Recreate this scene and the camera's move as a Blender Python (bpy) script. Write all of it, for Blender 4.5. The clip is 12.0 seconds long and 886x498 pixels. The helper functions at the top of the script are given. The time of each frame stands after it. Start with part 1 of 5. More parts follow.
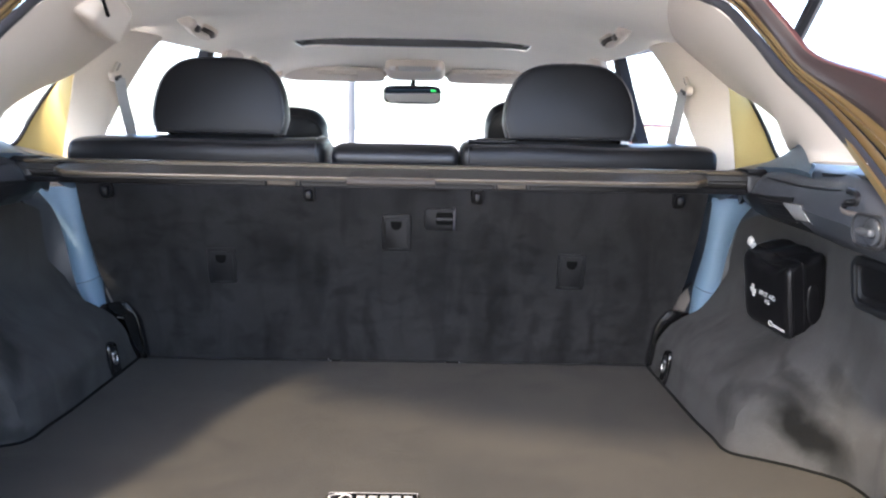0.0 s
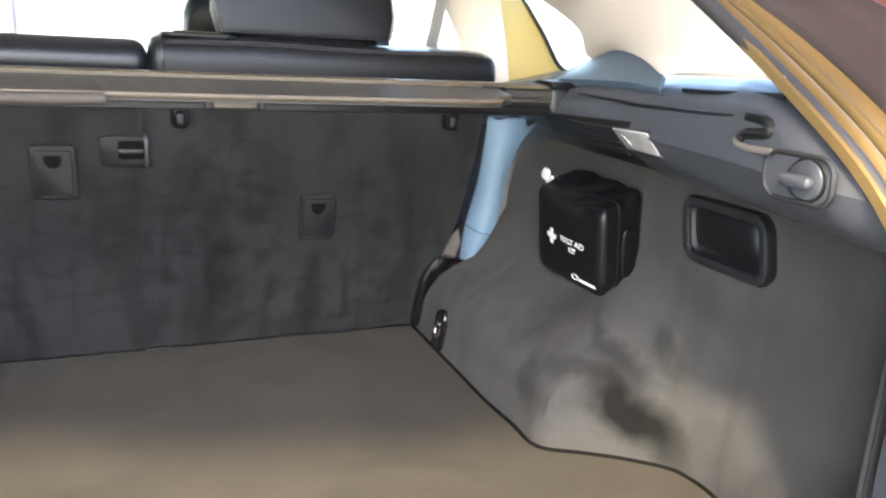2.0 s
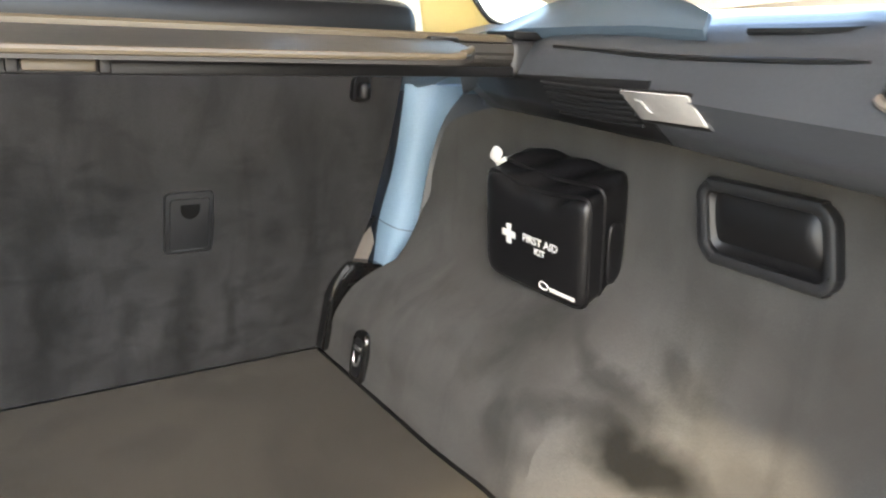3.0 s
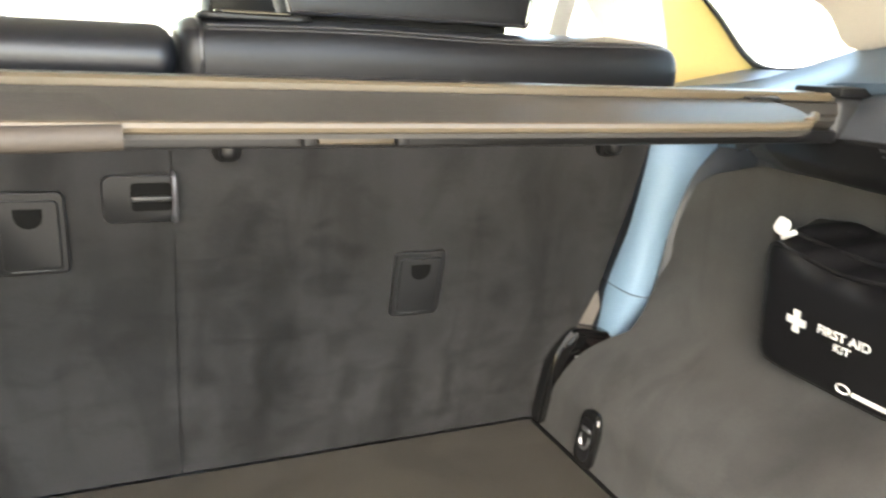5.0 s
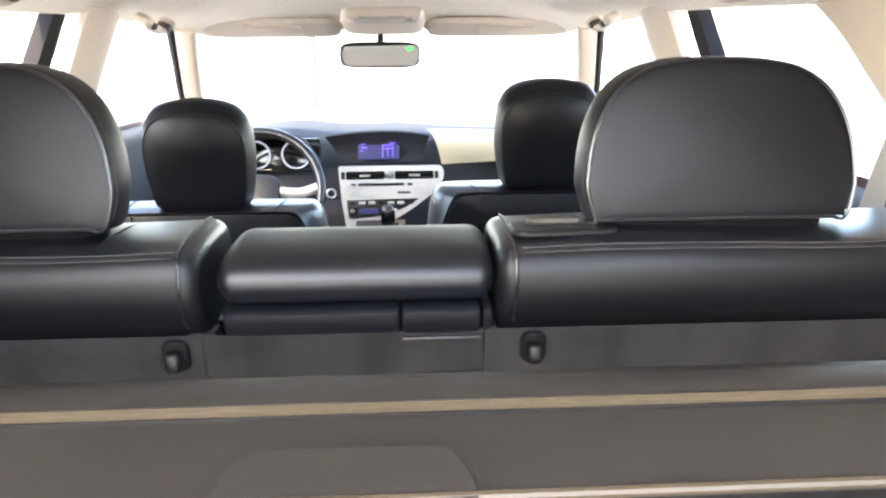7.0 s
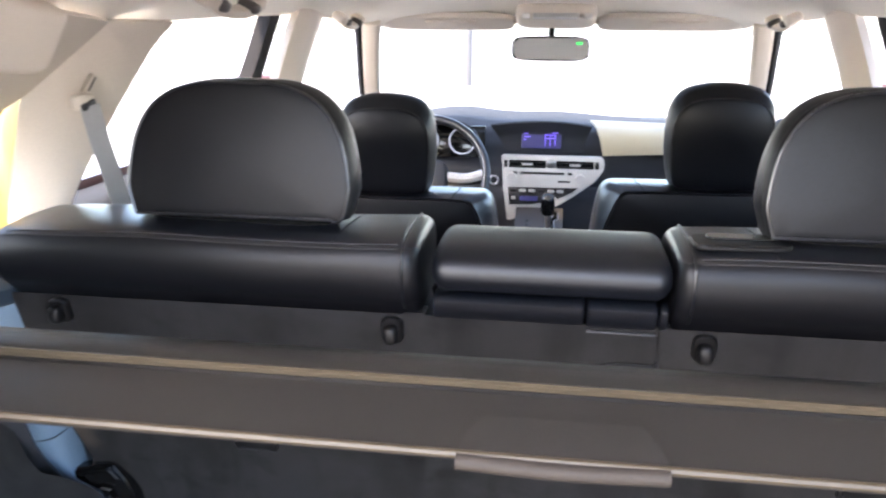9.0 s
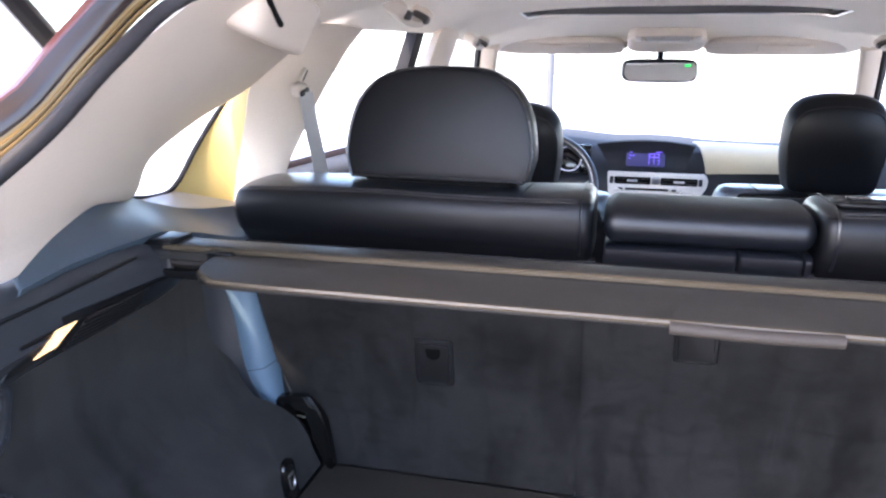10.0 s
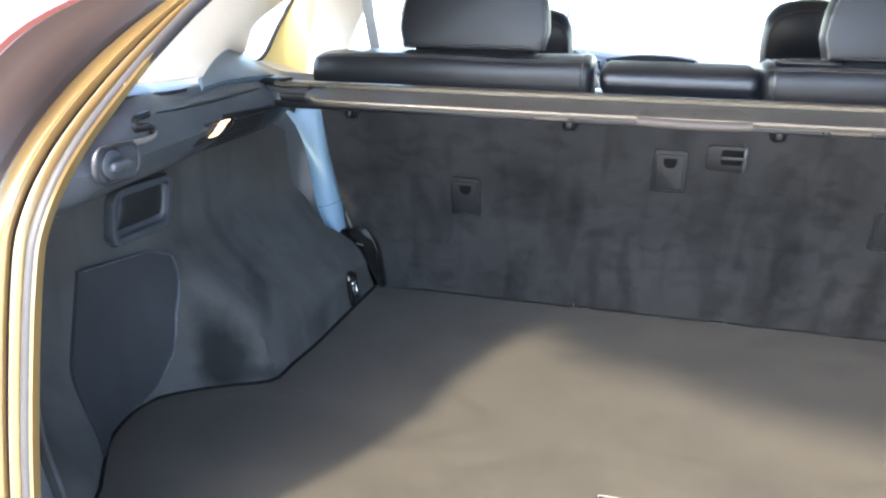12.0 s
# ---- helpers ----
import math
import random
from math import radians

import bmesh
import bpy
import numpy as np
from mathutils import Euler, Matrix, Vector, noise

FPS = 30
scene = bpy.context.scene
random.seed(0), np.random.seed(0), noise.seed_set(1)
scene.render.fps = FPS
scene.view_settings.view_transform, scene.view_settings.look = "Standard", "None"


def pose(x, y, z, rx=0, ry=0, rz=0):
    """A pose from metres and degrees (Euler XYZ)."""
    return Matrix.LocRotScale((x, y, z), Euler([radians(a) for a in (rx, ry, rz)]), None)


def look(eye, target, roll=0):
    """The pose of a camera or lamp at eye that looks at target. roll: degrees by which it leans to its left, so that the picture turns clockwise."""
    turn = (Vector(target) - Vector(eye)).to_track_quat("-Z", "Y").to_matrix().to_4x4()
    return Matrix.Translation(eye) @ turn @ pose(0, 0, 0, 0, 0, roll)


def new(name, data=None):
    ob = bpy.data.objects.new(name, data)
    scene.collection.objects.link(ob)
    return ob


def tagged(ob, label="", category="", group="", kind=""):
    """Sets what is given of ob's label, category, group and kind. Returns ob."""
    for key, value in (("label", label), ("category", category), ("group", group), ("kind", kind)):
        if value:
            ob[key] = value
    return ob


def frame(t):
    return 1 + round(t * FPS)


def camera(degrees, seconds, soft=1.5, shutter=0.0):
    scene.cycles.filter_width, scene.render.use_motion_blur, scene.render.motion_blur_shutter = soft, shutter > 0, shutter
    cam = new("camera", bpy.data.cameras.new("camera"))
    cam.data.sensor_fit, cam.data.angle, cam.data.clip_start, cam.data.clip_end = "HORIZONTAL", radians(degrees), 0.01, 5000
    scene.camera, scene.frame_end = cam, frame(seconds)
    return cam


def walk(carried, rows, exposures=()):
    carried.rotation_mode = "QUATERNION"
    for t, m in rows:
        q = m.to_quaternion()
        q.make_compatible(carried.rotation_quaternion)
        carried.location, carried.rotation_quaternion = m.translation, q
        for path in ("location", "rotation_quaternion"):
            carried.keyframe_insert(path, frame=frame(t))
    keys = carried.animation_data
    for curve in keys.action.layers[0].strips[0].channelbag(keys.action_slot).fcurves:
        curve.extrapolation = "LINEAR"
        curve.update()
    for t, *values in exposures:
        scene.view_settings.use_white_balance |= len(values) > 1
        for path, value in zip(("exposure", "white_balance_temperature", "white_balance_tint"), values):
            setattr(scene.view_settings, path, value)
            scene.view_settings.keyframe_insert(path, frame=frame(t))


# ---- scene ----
cam = camera(60.7, 12.0, soft=2.2, shutter=0.3)
EXPOSURES = [(0, 3.08, 6100, 14), (1.5, 3.45, 6400, 12), (2.5, 3.85, 6900, 8), (4.5, 4.05, 7900, 10), (5.5, 4.30, 7200, 3), (6.0, 3.95, 6900, 5), 
             (6.5, 4.00, 7000, 10), (8.5, 3.67, 6900, 14), (9.5, 3.38, 6300, 18), (10.5, 3.48, 5900, 20), (11.5, 3.96, 5700, 10), (12, 4.12, 6100, 8)]
PATH = [
    (0, (0.084, -1.573, 0.498), (0.106, 0.402, 0.186), 1.1),
    (0.5, (0.036, -1.499, 0.517), (0.212, 0.458, 0.144), 1.4),
    (1, (0.019, -1.431, 0.52), (0.387, 0.487, 0.09), 1.8),
    (1.5, (0.057, -1.304, 0.505), (0.616, 0.555, 0.021), 2.5),
    (2, (0.102, -1.177, 0.477), (0.853, 0.604, -0.036), 3.0),
    (2.5, (0.131, -1.05, 0.449), (1.101, 0.615, -0.088), 2.7),
    (2.7, (0.141, -0.988, 0.446), (1.184, 0.627, -0.104), 2.3),
    (4.3, (0.091, -0.774, 0.427), (1.198, 0.792, -0.141), 3.3),
    (4.5, (0.088, -0.771, 0.437), (1.107, 0.856, -0.121), 3.1),
    (5, (0.083, -0.762, 0.462), (0.846, 1.011, -0.061), 2.7),
    (5.5, (0.075, -0.768, 0.498), (0.517, 1.12, 0.009), 2.0),
    (6, (0.06, -0.754, 0.544), (0.32, 1.17, 0.067), 1.1),
    (6.5, (0.051, -0.742, 0.589), (0.216, 1.191, 0.102), 0.1),
    (6.7, (0.05, -0.741, 0.609), (0.184, 1.194, 0.12), -0.1),
    (8.3, (0.045, -0.759, 0.707), (-0.018, 1.156, 0.133), -0.6),
    (8.5, (0.033, -0.771, 0.699), (-0.074, 1.144, 0.13), -0.1),
    (9, (0.0, -0.839, 0.687), (-0.273, 1.063, 0.132), 0.3),
    (9.5, (-0.051, -0.927, 0.657), (-0.446, 0.965, 0.145), 0.2),
    (10, (-0.096, -1.043, 0.626), (-0.557, 0.849, 0.169), 0.6),
    (10.5, (-0.107, -1.127, 0.583), (-0.578, 0.761, 0.122), 1.1),
    (11, (-0.108, -1.199, 0.555), (-0.626, 0.664, 0.046), 1.3),
    (11.5, (-0.082, -1.287, 0.536), (-0.634, 0.549, -0.034), 1.6),
    (12, (-0.046, -1.386, 0.543), (-0.524, 0.461, -0.055), 1.1),
]
walk(cam, [(t, look(eye, target, roll)) for t, eye, target, roll in PATH], EXPOSURES)
# ---- place ----
# ---- light ----
SUN_AZ, SUN_EL = 34.5, 45.8      # the sun stands behind and to the left of the car
world = bpy.data.worlds.new("sky")
scene.world = world
world.use_nodes = True
wn = world.node_tree.nodes
sky = wn.new("ShaderNodeTexSky")
sky.sky_type = "NISHITA"
sky.sun_disc = False
sky.sun_elevation = radians(SUN_EL)
sky.sun_rotation = radians(180 + SUN_AZ)
sky.dust_density = 2.0
wn["Background"].inputs["Strength"].default_value = 0.15
world.node_tree.links.new(sky.outputs["Color"], wn["Background"].inputs["Color"])
sun_data = bpy.data.lights.new("sun", "SUN")
sun_data.energy, sun_data.angle, sun_data.color = 1.32, radians(3.6), (1.0, 0.84, 0.58)
sun = new("sun", sun_data)
sa, se = radians(SUN_AZ), radians(SUN_EL)
sun.matrix_world = look((-6 * math.sin(sa), -6 * math.cos(sa), 6 * math.tan(se)), (0, 0, 0))


# ---- materials ----
def material(name, color, rough=0.5, metal=0.0, spread=0.15, scale=60.0, coarse=4.0, bump=0.0, bump_scale=None,
             sheen=0.0, coat=0.0, stain=None, stain_amount=0.0, stain_scale=5.0, stretch=(1, 1, 1), cells=False, spec=0.5, streak=0.0, smears=(), dabs=0.0, warp=0.6):
    """Colour that varies at two scales, fine relief and, where asked, broad worn or brushed patches."""
    m = bpy.data.materials.new(name)
    m.use_nodes = True
    nt = m.node_tree
    b = nt.nodes["Principled BSDF"]
    L = nt.links.new
    tc = nt.nodes.new("ShaderNodeTexCoord")
    mp = nt.nodes.new("ShaderNodeMapping")
    mp.inputs["Scale"].default_value = stretch
    geo = nt.nodes.new("ShaderNodeNewGeometry")
    L(geo.outputs["Position"], mp.inputs["Vector"])

    def noise_tex(s, detail=4.0):
        n = nt.nodes.new("ShaderNodeTexNoise")
        n.inputs["Scale"].default_value, n.inputs["Detail"].default_value = s, detail
        L(mp.outputs["Vector"], n.inputs["Vector"])
        return n

    fine, broad = noise_tex(scale), noise_tex(coarse, 3.0)
    add = nt.nodes.new("ShaderNodeMath")
    add.operation = "ADD"
    L(fine.outputs["Fac"], add.inputs[0])
    L(broad.outputs["Fac"], add.inputs[1])
    rng = nt.nodes.new("ShaderNodeMapRange")
    rng.inputs["From Min"].default_value, rng.inputs["From Max"].default_value = 0.7, 1.3
    rng.inputs["To Min"].default_value, rng.inputs["To Max"].default_value = 1 - spread, 1 + spread
    L(add.outputs[0], rng.inputs["Value"])
    mul = nt.nodes.new("ShaderNodeVectorMath")
    mul.operation = "SCALE"
    mul.inputs[0].default_value = color
    L(rng.outputs[0], mul.inputs["Scale"])
    out = mul.outputs["Vector"]
    if stain:
        st = noise_tex(stain_scale, 5.0)
        st.inputs["Distortion"].default_value = warp
        r2 = nt.nodes.new("ShaderNodeMapRange")
        r2.inputs["From Min"].default_value, r2.inputs["From Max"].default_value = 0.46, 0.66
        r2.inputs["To Max"].default_value = stain_amount
        L(st.outputs["Fac"], r2.inputs["Value"])
        mix = nt.nodes.new("ShaderNodeMix")
        mix.data_type = "RGBA"
        mix.inputs["B"].default_value = (*stain, 1)
        L(r2.outputs[0], mix.inputs["Factor"])
        L(out, mix.inputs["A"])
        out = mix.outputs["Result"]
    if streak:
        mp2 = nt.nodes.new("ShaderNodeMapping")
        mp2.inputs["Scale"].default_value = (1, 1, 0.18)
        L(geo.outputs["Position"], mp2.inputs["Vector"])
        sn = nt.nodes.new("ShaderNodeTexNoise")
        sn.inputs["Scale"].default_value, sn.inputs["Detail"].default_value, sn.inputs["Distortion"].default_value = 16.0, 4.0, 0.8
        L(mp2.outputs["Vector"], sn.inputs["Vector"])
        r3 = nt.nodes.new("ShaderNodeMapRange")
        r3.inputs["From Min"].default_value, r3.inputs["From Max"].default_value = 0.48, 0.64
        r3.inputs["To Min"].default_value, r3.inputs["To Max"].default_value = 1.0, 1.0 - streak
        L(sn.outputs["Fac"], r3.inputs["Value"])
        sc = nt.nodes.new("ShaderNodeVectorMath")
        sc.operation = "SCALE"
        L(out, sc.inputs[0])
        L(r3.outputs[0], sc.inputs["Scale"])
        out = sc.outputs["Vector"]
    def darken(col, factor):
        sc = nt.nodes.new("ShaderNodeVectorMath")
        sc.operation = "SCALE"
        L(col, sc.inputs[0])
        L(factor, sc.inputs["Scale"])
        return sc.outputs["Vector"]

    if dabs:                     # small rubbed marks
        mp3 = nt.nodes.new("ShaderNodeMapping")
        mp3.inputs["Scale"].default_value = (0.55, 1, 1)
        L(geo.outputs["Position"], mp3.inputs["Vector"])
        dn = nt.nodes.new("ShaderNodeTexNoise")
        dn.inputs["Scale"].default_value, dn.inputs["Detail"].default_value, dn.inputs["Distortion"].default_value = 34.0, 2.0, 0.4
        L(mp3.outputs["Vector"], dn.inputs["Vector"])
        r4 = nt.nodes.new("ShaderNodeMapRange")
        r4.inputs["From Min"].default_value, r4.inputs["From Max"].default_value = 0.53, 0.73
        r4.inputs["To Min"].default_value, r4.inputs["To Max"].default_value = 1.0, 1.0 - dabs
        lo = nt.nodes.new("ShaderNodeMath")
        lo.operation = "MULTIPLY_ADD"
        lo.inputs[1].default_value = 0.45
        L(noise_tex(4.5, 2.0).outputs["Fac"], lo.inputs[0])
        L(dn.outputs["Fac"], lo.inputs[2])
        lo2 = nt.nodes.new("ShaderNodeMath")
        lo2.operation = "SUBTRACT"
        lo2.inputs[1].default_value = 0.225
        L(lo.outputs[0], lo2.inputs[0])
        L(lo2.outputs[0], r4.inputs["Value"])
        out = darken(out, r4.outputs[0])
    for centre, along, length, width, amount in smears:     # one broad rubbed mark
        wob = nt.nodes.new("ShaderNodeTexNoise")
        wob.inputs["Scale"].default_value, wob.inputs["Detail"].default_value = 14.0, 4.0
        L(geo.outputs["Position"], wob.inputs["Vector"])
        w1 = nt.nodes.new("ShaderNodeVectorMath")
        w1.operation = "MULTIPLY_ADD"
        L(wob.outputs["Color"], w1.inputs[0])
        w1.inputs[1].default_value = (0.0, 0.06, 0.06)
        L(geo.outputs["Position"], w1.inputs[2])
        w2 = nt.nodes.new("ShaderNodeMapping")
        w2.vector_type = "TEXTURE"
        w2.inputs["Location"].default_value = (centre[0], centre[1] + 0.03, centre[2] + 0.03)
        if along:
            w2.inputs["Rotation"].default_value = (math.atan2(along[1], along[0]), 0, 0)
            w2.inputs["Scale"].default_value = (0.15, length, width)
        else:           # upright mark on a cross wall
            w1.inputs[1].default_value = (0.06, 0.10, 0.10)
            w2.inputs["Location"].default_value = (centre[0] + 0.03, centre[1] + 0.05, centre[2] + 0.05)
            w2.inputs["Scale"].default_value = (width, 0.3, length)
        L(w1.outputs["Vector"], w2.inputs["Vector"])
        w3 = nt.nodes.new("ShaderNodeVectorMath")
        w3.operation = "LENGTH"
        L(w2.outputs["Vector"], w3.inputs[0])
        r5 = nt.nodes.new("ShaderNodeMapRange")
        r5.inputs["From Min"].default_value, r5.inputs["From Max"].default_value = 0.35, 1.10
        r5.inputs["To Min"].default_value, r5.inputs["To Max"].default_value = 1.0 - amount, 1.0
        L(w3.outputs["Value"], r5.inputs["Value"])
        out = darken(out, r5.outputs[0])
    L(out, b.inputs["Base Color"])
    b.inputs["Roughness"].default_value, b.inputs["Metallic"].default_value = rough, metal
    b.inputs["Specular IOR Level"].default_value = spec
    b.inputs["Sheen Weight"].default_value, b.inputs["Coat Weight"].default_value = sheen, coat
    b.inputs["Sheen Roughness"].default_value = 0.5
    b.inputs["Coat Roughness"].default_value = 0.06
    if bump:
        bp = nt.nodes.new("ShaderNodeBump")
        bp.inputs["Strength"].default_value, bp.inputs["Distance"].default_value = bump, 0.002
        if cells:
            v = nt.nodes.new("ShaderNodeTexVoronoi")
            v.inputs["Scale"].default_value = bump_scale or scale
            L(mp.outputs["Vector"], v.inputs["Vector"])
            L(v.outputs["Distance"], bp.inputs["Height"])
        else:
            L(noise_tex(bump_scale or scale, 6.0).outputs["Fac"], bp.inputs["Height"])
        L(bp.outputs["Normal"], b.inputs["Normal"])
    return m


def glowing(name, color, strength):
    m = bpy.data.materials.new(name)
    m.use_nodes = True
    b = m.node_tree.nodes["Principled BSDF"]
    b.inputs["Base Color"].default_value = (*[c * 0.5 for c in color], 1)
    b.inputs["Emission Color"].default_value = (*color, 1)
    b.inputs["Emission Strength"].default_value = strength
    return m


def glassy(name, color):
    m = bpy.data.materials.new(name)
    m.use_nodes = True
    nt = m.node_tree
    clear, gloss = nt.nodes.new("ShaderNodeBsdfTransparent"), nt.nodes.new("ShaderNodeBsdfGlossy")
    clear.inputs["Color"].default_value = (*color, 1)
    gloss.inputs["Roughness"].default_value = 0.02
    lw = nt.nodes.new("ShaderNodeLayerWeight")
    pw = nt.nodes.new("ShaderNodeMath")
    pw.operation = "POWER"
    pw.inputs[1].default_value = 4.0
    nt.links.new(lw.outputs["Facing"], pw.inputs[0])
    fres = nt.nodes.new("ShaderNodeMath")
    fres.operation = "MULTIPLY_ADD"
    fres.inputs[1].default_value, fres.inputs[2].default_value = 0.35, 0.03
    nt.links.new(pw.outputs[0], fres.inputs[0])
    mix = nt.nodes.new("ShaderNodeMixShader")
    nt.links.new(fres.outputs[0], mix.inputs[0])
    nt.links.new(clear.outputs[0], mix.inputs[1])
    nt.links.new(gloss.outputs[0], mix.inputs[2])
    nt.links.new(mix.outputs[0], nt.nodes["Material Output"].inputs["Surface"])
    return m


CARPET = material("grey_carpet", (0.0208, 0.0206, 0.0210), 0.95, spread=0.25, scale=900, coarse=7, bump=0.5, bump_scale=1400,
                  sheen=0.04, stain=(0.014, 0.0138, 0.0138), stain_amount=0.7, stain_scale=13, stretch=(0.7, 1, 1), spec=0.15, streak=0.35, dabs=0.34,
                  smears=(((-0.235, -0.03, 0.24), None, 0.075, 0.055, 0.45), ((-0.145, -0.03, 0.21), None, 0.09, 0.018, 0.35), ((-0.26, -0.03, 0.03), None, 0.07, 0.022, 0.5),
                          ((-0.109, -0.03, 0.07), None, 0.10, 0.014, 0.45), ((-0.05, -0.03, 0.08), None, 0.11, 0.013, 0.35), ((0.205, -0.03, 0.10), None, 0.12, 0.018, 0.5),
                          ((0.36, -0.03, 0.07), None, 0.09, 0.018, 0.5), ((0.42, -0.03, 0.08), None, 0.07, 0.012, 0.45), ((0.29, -0.03, 0.05), None, 0.07, 0.014, 0.35),
                          ((0.226, -0.03, 0.171), None, 0.028, 0.022, 0.4), ((0.228, -0.03, 0.112), None, 0.030, 0.016, 0.4), ((0.301, -0.03, 0.095), None, 0.030, 0.016, 0.4),
                          ((0.144, -0.03, 0.122), None, 0.030, 0.016, 0.4), ((0.411, -0.03, 0.039), None, 0.018, 0.040, 0.4), ((0.475, -0.03, 0.187), None, 0.030, 0.020, 0.35)))
FLOOR_CARPET = material("load_floor_carpet", (0.0290, 0.0250, 0.0180), 0.95, spread=0.22, scale=900, coarse=6, bump=0.6, bump_scale=1300,
                        sheen=0.05, stain=(0.0200, 0.0172, 0.0125), stain_amount=0.85, stain_scale=5.5, stretch=(0.7, 1, 1), spec=0.1, warp=1.8)
# same carpet as the seat backs, base raised to stand for side light
BRIGHT_SIDE_CARPET = material("brightened_side_carpet", (0.048, 0.0475, 0.046), 0.95, spread=0.25, scale=900, coarse=7, bump=0.5, bump_scale=1400,
                       stain=(0.038, 0.036, 0.034), stain_amount=0.8, stain_scale=7, spec=0.15, streak=0.18,
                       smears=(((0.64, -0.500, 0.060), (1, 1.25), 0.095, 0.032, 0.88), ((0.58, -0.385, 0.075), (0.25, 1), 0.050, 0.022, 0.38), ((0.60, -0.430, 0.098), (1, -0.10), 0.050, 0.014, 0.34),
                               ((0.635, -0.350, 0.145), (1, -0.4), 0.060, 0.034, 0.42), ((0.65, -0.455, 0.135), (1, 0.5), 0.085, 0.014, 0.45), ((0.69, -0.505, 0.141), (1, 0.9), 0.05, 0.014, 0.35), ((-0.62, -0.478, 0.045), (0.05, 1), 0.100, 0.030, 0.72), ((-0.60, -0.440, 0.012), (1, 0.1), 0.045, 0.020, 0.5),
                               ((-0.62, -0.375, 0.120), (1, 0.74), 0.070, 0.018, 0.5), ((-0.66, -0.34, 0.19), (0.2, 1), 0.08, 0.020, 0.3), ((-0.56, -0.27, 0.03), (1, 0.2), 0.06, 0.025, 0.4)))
# blue in these black leathers' base colours stands for reflected sky
LEATHER = material("black_leather", (0.0034, 0.0044, 0.0072), 0.30, spread=0.25, scale=200, coarse=8, bump=0.08, bump_scale=900, cells=True, spec=1.0)
LEATHER_BACK = material("black_vinyl", (0.0032, 0.0034, 0.0046), 0.42, spread=0.25, scale=200, coarse=8, bump=0.08, bump_scale=900, cells=True, spec=0.32)
CUSHION = material("soft_black_leather", (0.0034, 0.0044, 0.0070), 0.40, spread=0.25, scale=200, coarse=8, bump=0.08, bump_scale=900, cells=True, spec=0.5)
HEADREST = material("black_headrest_leather", (0.0036, 0.0040, 0.0056), 0.40, spread=0.25, scale=200, coarse=8, bump=0.08, bump_scale=900, cells=True, spec=0.26)
HEADLINER = material("beige_headliner", (0.90, 0.85, 0.75), 0.95, spread=0.06, scale=600, coarse=3, bump=0.25, bump_scale=900, spec=0.1)
BEIGE = material("beige_plastic", (0.61, 0.535, 0.445), 0.6, spread=0.06, scale=500, coarse=4, bump=0.12, bump_scale=700)
YELLOW = material("cream_reveal_trim", (0.42, 0.325, 0.12), 0.6, spread=0.06, scale=500, coarse=4, bump=0.1, bump_scale=700)
BLUEGREY = material("blue_grey_plastic", (0.13, 0.20, 0.27), 0.5, spread=0.08, scale=500, coarse=5, bump=0.12, bump_scale=800)
SLATE = material("slate_plastic", (0.053, 0.078, 0.103), 0.42, spread=0.08, scale=500, coarse=5, bump=0.12, bump_scale=800)
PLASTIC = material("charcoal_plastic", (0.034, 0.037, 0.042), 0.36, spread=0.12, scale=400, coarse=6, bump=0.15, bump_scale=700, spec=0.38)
BLACK = material("black_plastic", (0.006, 0.006, 0.0066), 0.38, spread=0.15, scale=300, coarse=9, bump=0.05, bump_scale=500, spec=0.3)
DARK = material("dark_plastic", (0.008, 0.0083, 0.0093), 0.5, spread=0.12, scale=400, coarse=9, bump=0.1, bump_scale=600)
VOID = material("recess_black", (0.003, 0.003, 0.003), 0.8, spread=0.1, scale=100, coarse=20, spec=0.1)
GLOSSBLACK = material("glossy_black_plastic", (0.005, 0.005, 0.005), 0.12, spread=0.1, scale=200, coarse=9, coat=0.5)
RUBBER = material("rubber_seal", (0.013, 0.013, 0.016), 0.7, spread=0.2, scale=300, coarse=9, bump=0.1, bump_scale=300, spec=0.15)
# charcoal plastic with the rear corner's glare lightened into its colour
CORNER = material("glare_grey_corner_plastic", (0.052, 0.055, 0.060), 0.42, spread=0.1, scale=400, coarse=6, bump=0.15, bump_scale=700)
SEAL = material("tailgate_seal_rubber", (0.016, 0.015, 0.016), 0.6, spread=0.2, scale=300, coarse=9, bump=0.1, bump_scale=300, spec=0.4)
PAINT = material("dark_red_paint", (0.12, 0.04, 0.032), 0.3, metal=0.35, spread=0.1, scale=1500, coarse=3, coat=0.8)
BADGE = material("pale_badge_print", (0.30, 0.28, 0.26), 0.6, spread=0.08, scale=300, coarse=20)
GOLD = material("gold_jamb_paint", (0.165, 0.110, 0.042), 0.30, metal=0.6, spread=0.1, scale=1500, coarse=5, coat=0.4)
# brown carries the shade of jamb faces turned from the sun
BROWN = material("shade_brown_jamb_paint", (0.032, 0.023, 0.020), 0.33, metal=0.3, spread=0.1, scale=900, coarse=5, coat=0.5)
COVERFAB = material("cover_vinyl", (0.0235, 0.0215, 0.019), 0.38, spread=0.12, scale=500, coarse=6, bump=0.15, bump_scale=1200, cells=True)
COVERTRIM = material("cover_edge_strip", (0.064, 0.049, 0.030), 0.38, spread=0.1, scale=300, coarse=10, bump=0.05)
LIP = material("handle_lip_vinyl", (0.038, 0.031, 0.025), 0.62, spread=0.1, scale=300, coarse=10, bump=0.05, spec=0.3)
METAL = material("bright_metal", (0.45, 0.45, 0.45), 0.3, metal=1.0, spread=0.1, scale=200, coarse=10)
SILVER = material("silver_plastic", (0.62, 0.59, 0.55), 0.35, metal=0.25, spread=0.06, scale=300, coarse=8)
